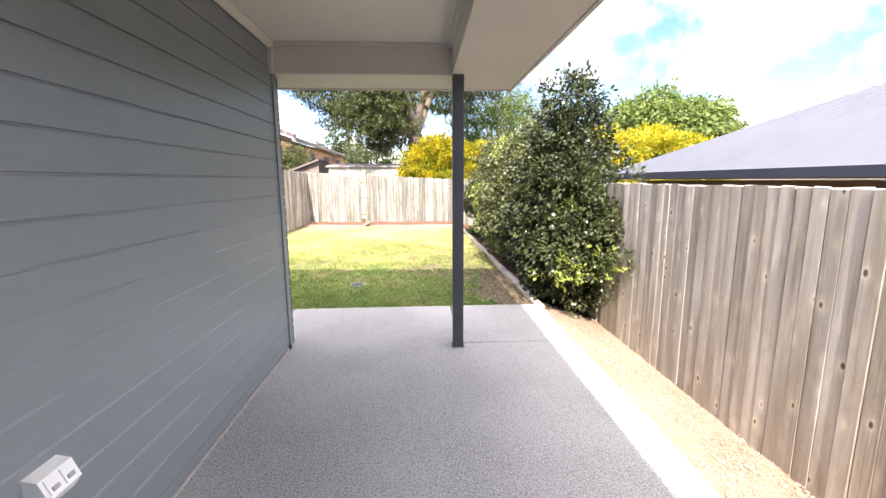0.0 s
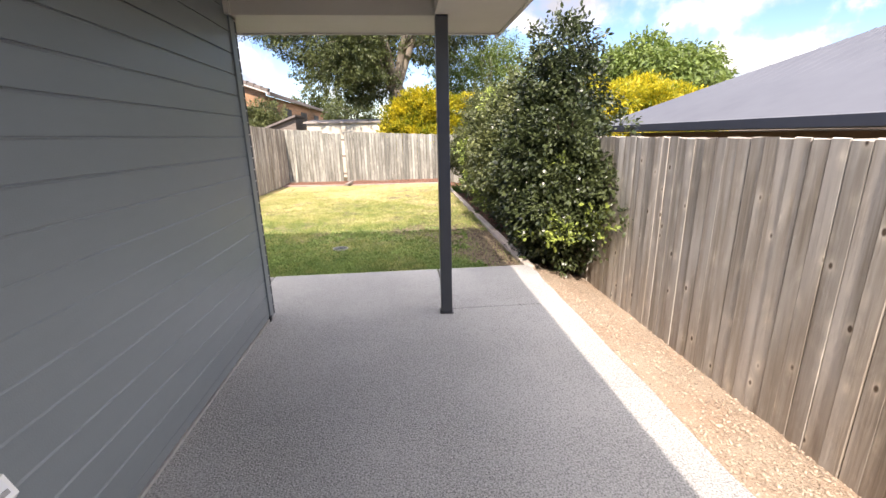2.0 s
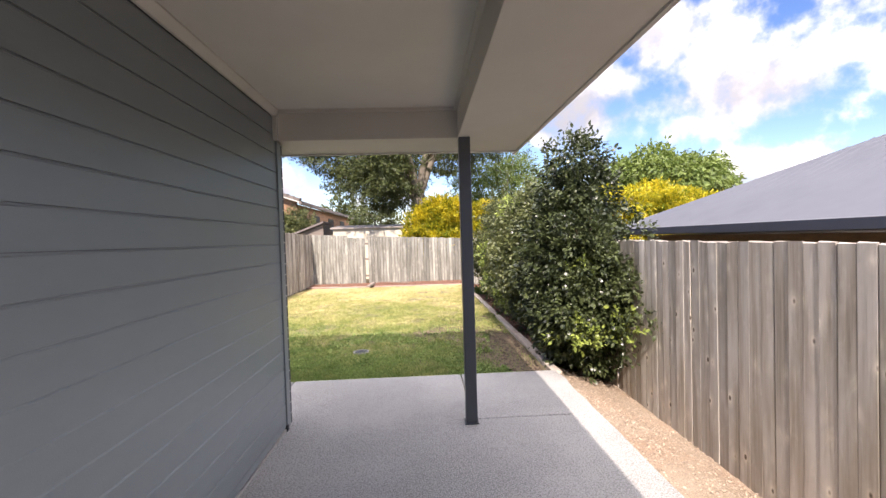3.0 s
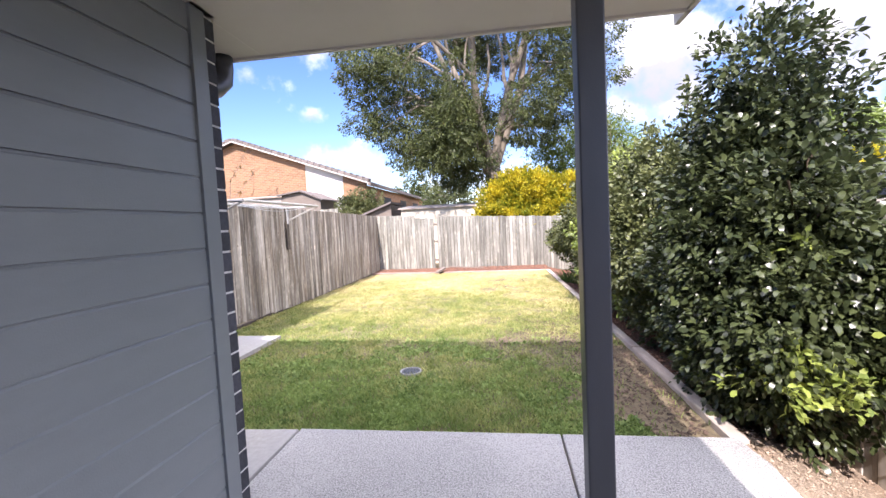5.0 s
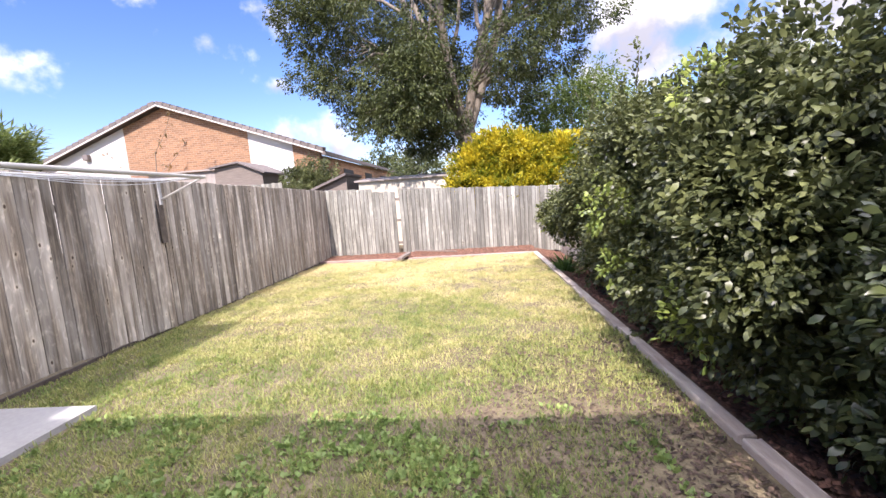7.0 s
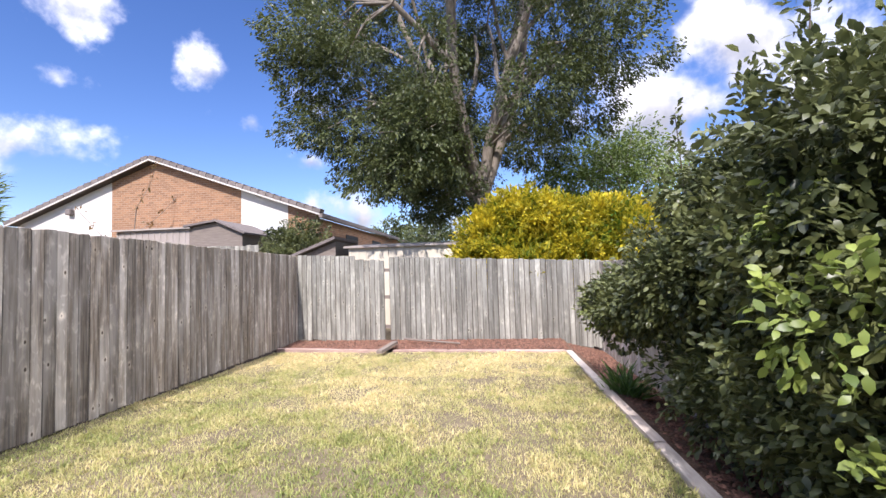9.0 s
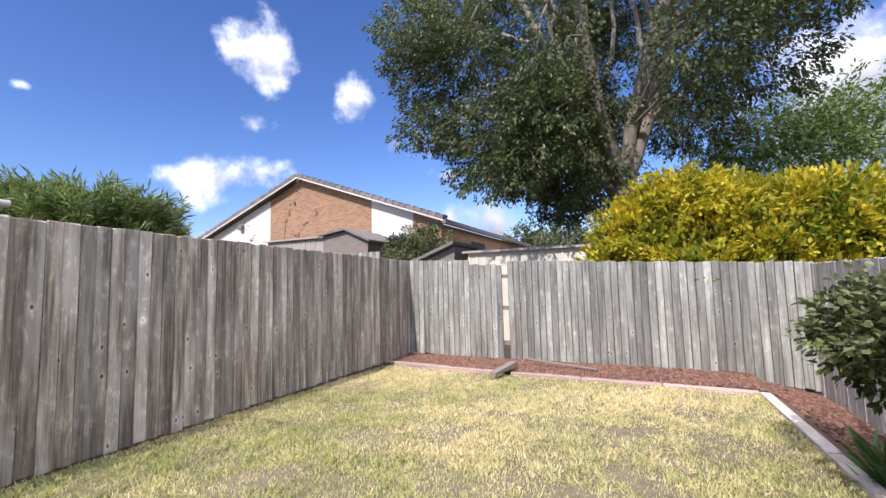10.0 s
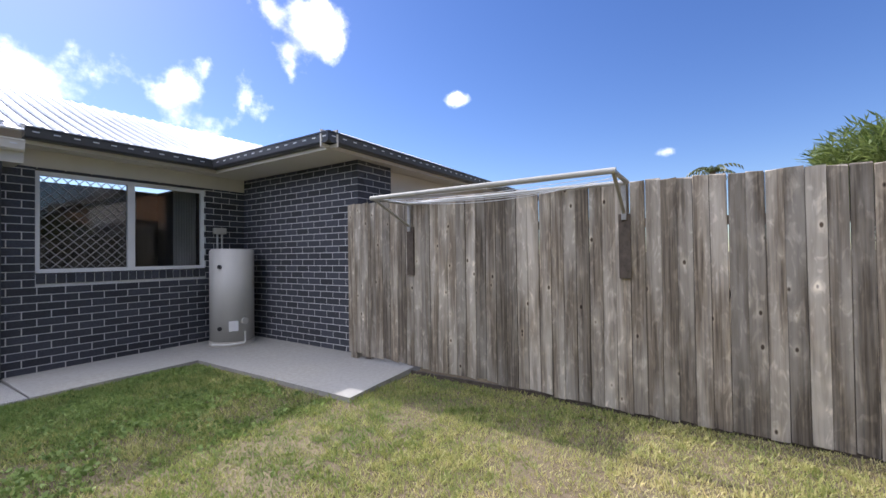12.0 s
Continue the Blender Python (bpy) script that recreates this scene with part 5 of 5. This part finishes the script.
hedge_plant((2.4, 9.5, -0.22), ((2.44, 9.55, 1.0), (0.60, 0.85, 1.25)), [((2.36, 9.4, 0.4), (0.42, 0.85, 0.5), 16)], 40, 9,
            [((1.68, 9.1, 1.12), (0.13, 0.22, 0.12), 16), ((1.75, 8.9, 0.62), (0.1, 0.13, 0.1), 14), ((1.95, 9.7, 1.5), (0.14, 0.2, 0.14), 20)], "dark green leafy shrub against the fence", 4, tall=[(2.3, 10.1, 2.1, 0.75)])
hedge_plant((2.4, 11.2, -0.25), ((2.46, 11.2, 1.15), (0.52, 0.75, 1.05)), [((1.95, 12.2, 0.85), (0.45, 0.75, 0.28), 16), ((2.35, 11.0, 0.3), (0.4, 0.6, 0.4), 8)], 30, 8,
            [((1.75, 12.4, 0.85), (0.16, 0.2, 0.12), 12)], "thinner green shrub at the end of the shrub row", 5, tall=[(2.3, 11.5, 1.9, 0.75), (2.4, 10.6, 2.0, 0.65)])


def tree(name, at, low, crown, count, size, material, label, seed, trunk=0.28, forks=5, clump=(0.55, 0.95), lobe=None, under=None, clear=None, per=13, spread=0.30, dense=60, droop=0.6, gap=-0.15, full=False):
    """A trunk forking at the height low; limbs reach to leafy clumps that fill the crown unevenly.
    lobe: a second, lower part of the crown.
    under(x): the crown's lower edge; clear(x, y, z): True where the limbs stay bare."""
    r, rr = np.random.default_rng(seed), random.Random(seed)
    t = thing(name, at, label, "tree")
    segs, ends = [], []
    a, c, R = Vector(at), Vector(crown[0]), Vector(crown[1])
    fork = a + Vector((rr.uniform(-.1, .1), rr.uniform(-.1, .1), low))
    bend = a.lerp(fork, 0.5) + Vector((0.04, 0.02, 0))
    segs += [(a, bend, trunk * 1.3, trunk * 1.05), (bend, fork, trunk * 1.05, trunk * 0.98)]
    for i in range(forks):
        w = i * math.tau / forks + rr.uniform(-0.4, 0.4)
        lean = rr.uniform(0.20, 0.55)
        d = Vector((math.cos(w) * lean, math.sin(w) * lean, 1)).normalized()
        limb(segs, ends, fork - Vector((0, 0, rr.uniform(0, low * 0.2))), d, (c.z + R.z - a.z - low) * rr.uniform(0.55, 0.8), trunk * rr.uniform(0.45, 0.62), 1, rr, 0.2, 0.08)
    knots = [s for s in segs if ((s[1].x - c.x) / R.x) ** 2 + ((s[1].y - c.y) / R.y) ** 2 + ((s[1].z - c.z) / R.z) ** 2 < 0.9 or s[2] > trunk * 0.9]
    segs = list(knots)
    clumps, tries = [], 0
    while len(clumps) < count and tries < count * 40:
        tries += 1
        d = Vector((rr.gauss(0, 1), rr.gauss(0, 1), rr.gauss(0, 1))).normalized() * rr.uniform(0.45, 1.0) ** 0.6
        m, q = (lobe[0], lobe[1]) if lobe and tries % 3 == 0 else (c, R)
        p = Vector((m[0] + d.x * q[0], m[1] + d.y * q[1], m[2] + d.z * q[2]))
        if under and p.z < under(p.x) + 0.35 or clear and clear(p.x, p.y, p.z) or noise.noise((p.x * 0.55 + seed, p.y * 0.55, p.z * 0.55)) < gap:
            continue
        if any((p - q).length < clump[0] * 0.8 for q in clumps):
            continue
        clumps.append(p)
    Ps, Ns = [], []
    for p in clumps:
        q = rr.uniform(*clump)
        s = min(knots, key=lambda k: (k[1] - p).length + 0.4 * max(0.0, k[1].z - p.z))
        m = s[1].lerp(p, 0.55) + Vector((0, 0, 0.18 * (p - s[1]).length))
        rad = min(s[3] * 0.6, 0.02 + 0.012 * (p - s[1]).length)
        segs += [(s[1], m, rad, rad * 0.65), (m, p, rad * 0.65, 0.006)]
        n = int(dense * q * q)
        d = r.normal(0, 1, (n, 3))
        d /= np.linalg.norm(d, axis=1)[:, None]
        k = r.uniform(0.3, 1.0, n)[:, None] ** 0.4
        Ps.append(np.array(p) + d * k * q * np.array([1.15, 1.15, 0.62]) + np.array([0, 0, -0.22]) * (1 - np.abs(d[:, 2:3])))
        o = d + np.array((p - c).normalized()) * 0.5
        Ns.append(o / np.linalg.norm(o, axis=1)[:, None])
    part("trunk", branch_mesh(segs, 8), M["bark"], t, "grey forked trunk and limbs")
    V, F = sprigs(np.concatenate(Ps), np.concatenate(Ns), per, spread, size, r, droop=droop, width=0.48, full=full)
    part("crown", fast_mesh("crown", V, F), material, t, "uneven leafy crown with gaps")
    return t


def shade_tree_under(x):
    """The old tree's branches hang low on one side and rise on the other."""
    return 2.75 + max(0.0, -1.8 - x) * 0.86 + max(0.0, x + 0.6) * 0.62


tree("tree", (0.35, 19.2, -0.3), 3.7, ((0.0, 19.6, 7.7), (5.2, 4.0, 4.7)), 215, 0.098, M["leaf_tree"], "large old shade tree with pale forked limbs behind the fence", 21, trunk=0.30, forks=7, clump=(0.45, 0.95), lobe=((-1.9, 19.2, 4.6), (3.2, 2.4, 2.2)),
     under=shade_tree_under, clear=lambda x, y, z: abs(x - 0.5) < 0.45 + 0.10 * (z - 2.5) and y < 19.7 and z < 7.8, per=21, spread=0.21, dense=108, droop=0.55, gap=-0.02)
tree("tree", (16.6, 27.0, -0.5), 2.0, ((15.7, 27.0, 3.5), (3.7, 3.4, 2.9)), 150, 0.30, M["leaf_mango"], "round bright green mango tree beyond the houses", 22, trunk=0.25, clump=(0.7, 1.0), per=10, spread=0.35, dense=60, droop=0.9, gap=-0.9)
tree("tree", (4.6, 22.0, -0.4), 1.8, ((4.5, 22.0, 3.9), (2.4, 1.8, 2.1)), 60, 0.12, M["leaf_mango"], "mid-green garden tree behind the yellow hedge", 23, trunk=0.14, clump=(0.45, 0.75), per=12, spread=0.28, dense=110, gap=-0.5)
tree("tree", (-3.2, 33.0, -0.3), 1.6, ((-3.2, 33.0, 2.9), (1.7, 1.6, 1.4)), 26, 0.2, M["leaf_tree"], "distant rounded dark tree between the roofs", 24, trunk=0.16, clump=(0.5, 0.8), dense=50, gap=-0.9)
tree("tree", (-7.0, 40.0, -0.3), 1.6, ((-7.0, 40.0, 3.6), (2.4, 2.0, 1.6)), 26, 0.25, M["leaf_tree"], "distant rounded dark tree beyond the roofs", 25, trunk=0.16, clump=(0.6, 0.9), dense=40, gap=-0.9)

Y = M["leaf_yellow"]


def heap(C, R, n, seed, size=(0.26, 0.46), dense=42):
    """A garden bush as a dark middle with many leafy clumps standing out of it."""
    r = random.Random(seed)
    out = [(C, (R[0] * 0.74, R[1] * 0.74, R[2] * 0.76), int(190 * R[0] * R[2]))]
    for i in range(n):
        d = Vector((r.gauss(0, 1), r.gauss(0, 1), r.gauss(0, 1))).normalized()
        d.z = abs(d.z) if d.z < -0.5 else d.z
        q, k = r.uniform(*size), r.uniform(0.70, 0.96)
        out.append(((C[0] + d.x * R[0] * k, C[1] + d.y * R[1] * k, C[2] + d.z * R[2] * k), (q * r.uniform(1.0, 1.5), q * r.uniform(0.9, 1.3), q * r.uniform(0.55, 0.85)), int(dense * (q / 0.3) ** 2)))
    return out


shrub("shrub", (1.0, 17.3, -0.3), heap((1.15, 17.3, 1.5), (1.25, 0.8, 1.45), 46, 81) + heap((0.6, 17.2, 1.35), (0.55, 0.5, 0.8), 12, 82), 0.115, Y, "bright golden-yellow duranta bush above the back fence", seed=8, per=14, spread=0.2, stems=3, droop=-0.25)
shrub("shrub", (3.2, 17.5, -0.4), heap((3.0, 17.5, 1.35), (1.5, 0.9, 1.25), 44, 91) + heap((4.9, 17.6, 1.4), (1.4, 0.9, 1.2), 40, 92), 0.115, Y, "golden-orange hedge running beyond the back fence", seed=9, per=14, spread=0.2, stems=3, droop=-0.25)
shrub("shrub", (6.8, 14.5, -0.7), heap((6.6, 14.6, 1.4), (1.3, 1.5, 1.55), 40, 101) + heap((8.3, 15.0, 1.5), (1.4, 1.2, 1.6), 40, 102) + heap((10.0, 15.4, 1.4), (1.4, 1.2, 1.5), 30, 103), 0.125, Y, "golden-orange hedge behind the neighbouring roof", seed=10, per=14, spread=0.2, stems=3, droop=-0.25)
shrub("shrub", (-5.35, 19.5, -0.2), heap((-5.35, 19.5, 1.75), (0.8, 0.7, 1.15), 18, 121), 0.10, M["leaf_bush"], "small green bush beside the sheds", seed=12, per=12, spread=0.18, stems=3)


def bamboo(at, radius, height, n, seed):
    r = np.random.default_rng(seed)
    t = thing("bamboo_clump", at, "feathery green bamboo clump behind the timber fence", "bamboo")
    segs, P, N = [], [], []
    for i in range(n):
        a, s = r.uniform(0, 6.28), radius * math.sqrt(r.random())
        b = Vector((at[0] + math.cos(a) * s * 0.4, at[1] + math.sin(a) * s * 0.4, at[2]))
        e = Vector((at[0] + math.cos(a) * s * 1.2, at[1] + math.sin(a) * s * 1.2, at[2] + height * r.uniform(0.75, 1.05) - 0.25 * s))
        m = (b + e) / 2 + Vector((0, 0, 0.3))
        segs += [(b, m, 0.015, 0.011), (m, e, 0.011, 0.004)]
        for k in range(34):
            u = r.uniform(0.15, 1.0)
            p = m.lerp(e, u)
            P.append(tuple(p))
            N.append((math.cos(a) * 0.6 + r.normal(0, .4), math.sin(a) * 0.6 + r.normal(0, .4), 0.7))
    part("cane_cluster", branch_mesh(segs, 5), M["twig"], t, "slender canes")
    V, F = sprigs(np.array(P), np.array(N), 8, 0.26, 0.34, r, width=0.14, droop=0.3)
    part("leaves", fast_mesh("leaves", V, F), M["leaf_bamboo"], t, "narrow green leaves")


bamboo((-15.6, 15.9, 0.0), 2.4, 4.6, 230, 31)


def palm(at, h, seed):
    r = random.Random(seed)
    t = thing("palm_tree", at, "distant palm tree above the fence line", "palm")
    part("trunk", branch_mesh([(Vector(at), Vector(at) + Vector((0.1, 0, h)), 0.14, 0.10)], 8), M["bark"], t)
    top = Vector(at) + Vector((0.1, 0, h))
    for i in range(13):
        a, rise = i * math.tau / 13 + r.uniform(-.2, .2), r.uniform(0.1, 0.9)
        bm = bmesh.new()
        prev, d = top, Vector((math.cos(a), math.sin(a), rise)).normalized()
        for k in range(7):
            q = prev + d * 0.16
            s = d.cross(Vector((0, 0, 1))).normalized()
            for sg in (1, -1):
                l = 0.24 * (1 - k / 9)
                v = [bm.verts.new(p) for p in (prev, prev + d * 0.09, prev + s * sg * l + d * 0.12 - Vector((0, 0, 0.16)))]
                bm.faces.new(v)
                w = [bm.verts.new(p) for p in (prev + d * 0.12, prev + d * 0.2, prev + s * sg * l + d * 0.24 - Vector((0, 0, 0.16)))]
                bm.faces.new(w)
            prev, d = q, (d - Vector((0, 0, 0.22))).normalized()
        part("frond", bm, M["leaf_tree"], t)


def sapling(at, h, seed):
    r, rr = np.random.default_rng(seed), random.Random(seed)
    t = thing("sapling", at, "thin nearly bare sapling before the brick gable", "tree")
    segs, ends = [], []
    limb(segs, ends, Vector(at), Vector((0.03, 0.0, 1)), h, 0.028, 1, rr, 0.12, 0.1)
    part("stem", branch_mesh(segs, 5), M["bark"], t, "slender forked stem")
    P = np.array([tuple(s[1]) for s in segs if s[1].z > at[2] + h * 0.55])
    V, F = sprigs(P, np.tile([[0.0, 0.0, 0.4]], (len(P), 1)), 7, 0.16, 0.16, r, droop=0.6, width=0.4)
    part("foliage", fast_mesh("foliage", V, F), M["leaf_orange"], t, "few reddish brown leaves")


def strap_plant(at, n, seed):
    r = np.random.default_rng(seed)
    t = thing("strap_leaf_plant", at, "small clump of green strap-leaved plant in the mulch", "plant")
    C = np.array(at) + r.normal(0, 0.05, (n, 3)) * np.array([1, 1, 0.1])
    a = r.uniform(0, 6.28, n)
    V, F = leaf_cloud(C, np.stack([np.cos(a), np.sin(a), r.uniform(0.7, 1.8, n)], 1), 0.36, r, width=0.055, droop=0.0, full=True)
    part("foliage", fast_mesh("foliage", V, F), M["leaf_green"], t)


strap_plant((2.02, 12.6, -0.22), 130, 41)
strap_plant((2.10, 13.1, -0.24), 70, 42)
sapling((-12.4, 21.0, 0.0), 3.9, 6)
palm((-21.0, 10.6, 0.0), 4.7, 3)

weeds(3000)
tufts(16000)

# ---- neighbouring buildings ----
def gable_house():
    """Brick and white gable end with a dark tiled roof, its side running away."""
    y, pk, le, ri, zl, zr, yb = 22.5, (-12.72, 6.02), -19.2, -5.73, 3.66, 3.54, 38.0
    h = thing("house", (-12.5, y, 0), "single-storey house with an orange brick and white gable end", "house")

    def wall(xa, xb, material, label):
        def top(x):
            return pk[1] - (pk[0] - x) * (pk[1] - zl) / (pk[0] - le) if x < pk[0] else pk[1] - (x - pk[0]) * (pk[1] - zr) / (ri - pk[0])
        pts = [(xa, y, 0), (xb, y, 0), (xb, y, top(xb) - 0.06)]
        if xa < pk[0] < xb:
            pts.append((pk[0], y, pk[1] - 0.06))
        pts.append((xa, y, top(xa) - 0.06))
        part("wall", prism(bmesh.new(), pts, (0, 0.2, 0)), material, h, label)

    wall(le + 0.3, -14.65, M["far_white"], "white boarded end wall")
    wall(-14.65, -9.05, M["far_brick"], "orange face brick wall")
    wall(-9.05, -7.15, M["far_white"], "white boarded end wall")
    wall(-7.15, ri - 0.25, M["far_brick"], "orange face brick wall")
    part("side_wall", boxes((ri - 0.45, ri - 0.25, y + 0.2, yb, 0, zr - 0.1)), M["far_brick"], h, "brown brick side wall")
    for i in range(3):
        yy = y + 3 + i * 4
        part("window", boxes((ri - 0.27, ri - 0.22, yy, yy + 1.6, zr - 1.5, zr - 0.5)), M["dark"], h, "dark side window")
    for (xa, za), (xb, zb), nm in (((le, zl), pk, 1), ((ri, zr), pk, -1)):
        d = Vector((xb - xa, 0, zb - za))
        nrm = Vector((-d.z, 0, d.x)).normalized() * nm
        a, b = Vector((xa, y - 0.35, za)), Vector((xb, y - 0.35, zb))
        roof = part("roof", prism(bmesh.new(), [a, b, b + nrm * 0.05, a + nrm * 0.05], (0, yb - y, 0)), M["tile_roof"], h, "dark tiled roof slope")
        part("barge_board", prism(bmesh.new(), [a + Vector((0, -0.02, -0.06)), b + Vector((0, -0.02, -0.06)), b + Vector((0, -0.02, 0)), a + Vector((0, -0.02, 0))], (0, 0.05, 0)), M["far_white"], h, "pale barge board")
        bm = bmesh.new()
        k = int(d.length / 0.32)
        for i in range(k):
            c = a + d * ((i + 0.5) / k) + nrm * 0.05 - Vector((0, 0.03, 0))
            e = d.normalized() * 0.15
            prism(bm, [c - e - nrm * 0.05, c + e - nrm * 0.05, c + e + nrm * 0.09, c - e + nrm * 0.13], (0, 0.35, 0))
        part("verge_tile", bm, M["tile_roof"], roof, "row of capped verge tiles")
    part("gutter", boxes((ri - 0.05, ri + 0.1, y - 0.35, yb, zr - 0.14, zr)), M["tile_roof"], h)
    lou = part("louvre_window", boxes((-8.9, -7.3, y - 0.04, y, 2.2, 3.25)), M["white_frame"], h, "white louvred window")
    for i in range(9):
        part("slat", boxes((-8.85, -7.35, y - 0.06, y - 0.03, 2.26 + i * 0.11, 2.32 + i * 0.11)), M["wire"], lou)
    part("wall_lamp", boxes((-16.6, -16.35, y - 0.2, y, 4.0, 4.25), bevel=0.04), M["tile_roof"], h, "small dark wall fitting")
    return h


gable_house()


def shed(at, x0, x1, y0, y1, z, material, label, rise=0.15):
    s = thing("garden_shed", ((x0 + x1) / 2, y0, at), label, "shed")
    bm = boxes((x0, x1, y0, y1, at, z))
    part("wall", bm, material, s)
    bm = bmesh.new()
    k = int((x1 - x0) / 0.2)
    for i in range(k):
        u = x0 + (x1 - x0) * i / k
        box(bm, u + 0.02, u + 0.08, y0 - 0.014, y0 - 0.001, at, z - 0.02)
    part("wall_rib", bm, material, s, "pressed sheet ribs")
    part("roof", prism(bmesh.new(), [(x0 - 0.1, y0 - 0.12, z), (x1 + 0.1, y0 - 0.12, z), (x1 + 0.1, y1, z + rise), (x0 - 0.1, y1, z + rise)], (0, 0, 0.05)), M["shed_grey"], s, "flat sheet roof")
    return s


shed(-0.2, -3.3, -0.45, 18.4, 20.0, 1.98, M["shed_cream"], "cream sheet-metal garden shed behind the back fence")
old = shed(-0.2, -11.2, -8.7, 19.3, 21.0, 2.82, M["shed_grey"], "grey-brown gabled garden shed in front of the brick gable", 0.18)
part("gable_wall", prism(bmesh.new(), [(-8.7, 19.3, -0.2), (-6.95, 19.3, -0.2), (-6.95, 19.3, 2.62), (-7.75, 19.3, 2.98), (-8.7, 19.3, 2.86)], (0, 1.7, 0)), M["rail"], old, "darker gable end")
part("gable_roof", prism(bmesh.new(), [(-8.8, 19.15, 2.86), (-7.75, 19.15, 3.0), (-6.8, 19.15, 2.58), (-6.8, 19.15, 2.64), (-7.75, 19.15, 3.06), (-8.8, 19.15, 2.92)], (0, 2.0, 0)), M["tile_roof"], old, "thin grey sheet roof")
lean = thing("shed_roof", (-4.6, 18.6, 0), "dark timber lean-to with a sloping roof", "shed")
part("roof", prism(bmesh.new(), [(-5.6, 18.4, 1.55), (-3.7, 18.4, 2.25), (-3.7, 18.4, 2.33), (-5.6, 18.4, 1.63)], (0, 2.0, 0)), M["tile_roof"], lean)
part("wall", prism(bmesh.new(), [(-5.5, 18.6, -0.2), (-3.75, 18.6, -0.2), (-3.75, 18.6, 2.2), (-5.5, 18.6, 1.55)], (0, 1.6, 0)), M["rail"], lean)
nf = fence("timber_fence", (-11.0, 18.6), (-5.8, 18.2), 0.12, 0.115, lambda u: 0.0, lambda u: 2.15, M["paling_back"], "pale paling fence in front of the far sheds")


def neighbour():
    """House beside the right fence, lower down: brown wall, dark gutter, grey hip roof."""
    ex, ey, ez = 4.5, 9.5, 1.39
    h = thing("house", (7.5, 2, -0.75), "neighbouring brick house with a low grey steel hip roof", "house")
    part("wall", boxes((ex + 0.45, 14.0, -8.0, ey - 0.45, -0.75, ez)), M["brown_wall"], h, "brown brick wall under the eave")
    part("soffit", boxes((ex, 14.0, -8.0, ey, ez, ez + 0.01)), M["brown_wall"], h)
    t, rise = 0.45, 3.4
    bm = bmesh.new()
    Zr = ez + 0.16
    prism(bm, [(ex - 0.05, ey + 0.05, Zr), (ex - 0.05, -8.0, Zr), (ex + rise, -8.0, Zr + rise * t), (ex + rise, ey - rise, Zr + rise * t)], (0, 0, -0.02))
    prism(bm, [(ex - 0.05, ey + 0.05, Zr), (14.0, ey + 0.05, Zr), (14.0, ey - rise, Zr + rise * t), (ex + rise, ey - rise, Zr + rise * t)], (0, 0, -0.02))
    part("roof", bm, M["roof_grey"], h, "smooth grey steel roof")
    bm = bmesh.new()
    for i in range(70):
        y = ey - 0.3 - i * 0.2
        up = min(rise, ey - y)
        a, b = Vector((ex, y, Zr + 0.0)), Vector((ex + up, y, Zr + up * t))
        prism(bm, [a + Vector((0, -0.016, 0.0)), a + Vector((0, 0.016, 0.0)), a + Vector((0, 0.008, 0.016)), a + Vector((0, -0.008, 0.016))], b - a)
    part("rib", bm, M["roof_grey"], h, "low sheet ribs")
    part("gutter", prism(bmesh.new(), [(ex - 0.12, -8.0, ez + 0.045), (ex, -8.0, ez + 0.03), (ex, -8.0, ez + 0.17), (ex - 0.13, -8.0, ez + 0.15)], (0, ey + 8.12, 0)), M["roof_grey"], h, "dark grey gutter")
    part("end_gutter", prism(bmesh.new(), [(ex - 0.12, ey + 0.12, ez + 0.045), (ex - 0.12, ey, ez + 0.03), (ex - 0.12, ey, ez + 0.17), (ex - 0.12, ey + 0.13, ez + 0.15)], (9.6, 0, 0)), M["roof_grey"], h, "dark grey gutter")
    return h


neighbour()

# closing walls behind the walk
setting("wall_behind", boxes((-0.7, 2.6, -4.3, -4.0, -0.3, 2.6)), M["cladding"], "plain wall closing the passage behind", "wall")

# ---- bricks, one by one ----
lay(wall_a, (BRICK_X, BRICK_Y - 0.10, 0), 0.0, BRICK_X * -1 + WALL_X, 28, hole=(WIN[0] - BRICK_X, WIN[1] - BRICK_X, WIN[2] - 0.1, WIN[3]))
lay(wall_b, (BRICK_X - 0.1, WING_Y, 0), -math.pi / 2, WING_Y - BRICK_Y, 29)
lay(wall_c, (-4.28, WING_Y - 0.10, 0), 0.0, 4.28 + BRICK_X, 29)
# the sill: bricks laid on edge below the window
ROW = brick_mesh(0.076)
for i in range(21):
    a = WIN[0] + 0.005 + i * 0.0866
    ob = piece("sill_brick", ROW, win, (a, BRICK_Y - 0.098, WIN[2] - 0.118), 0.0, (1, 1.06, 1.42))
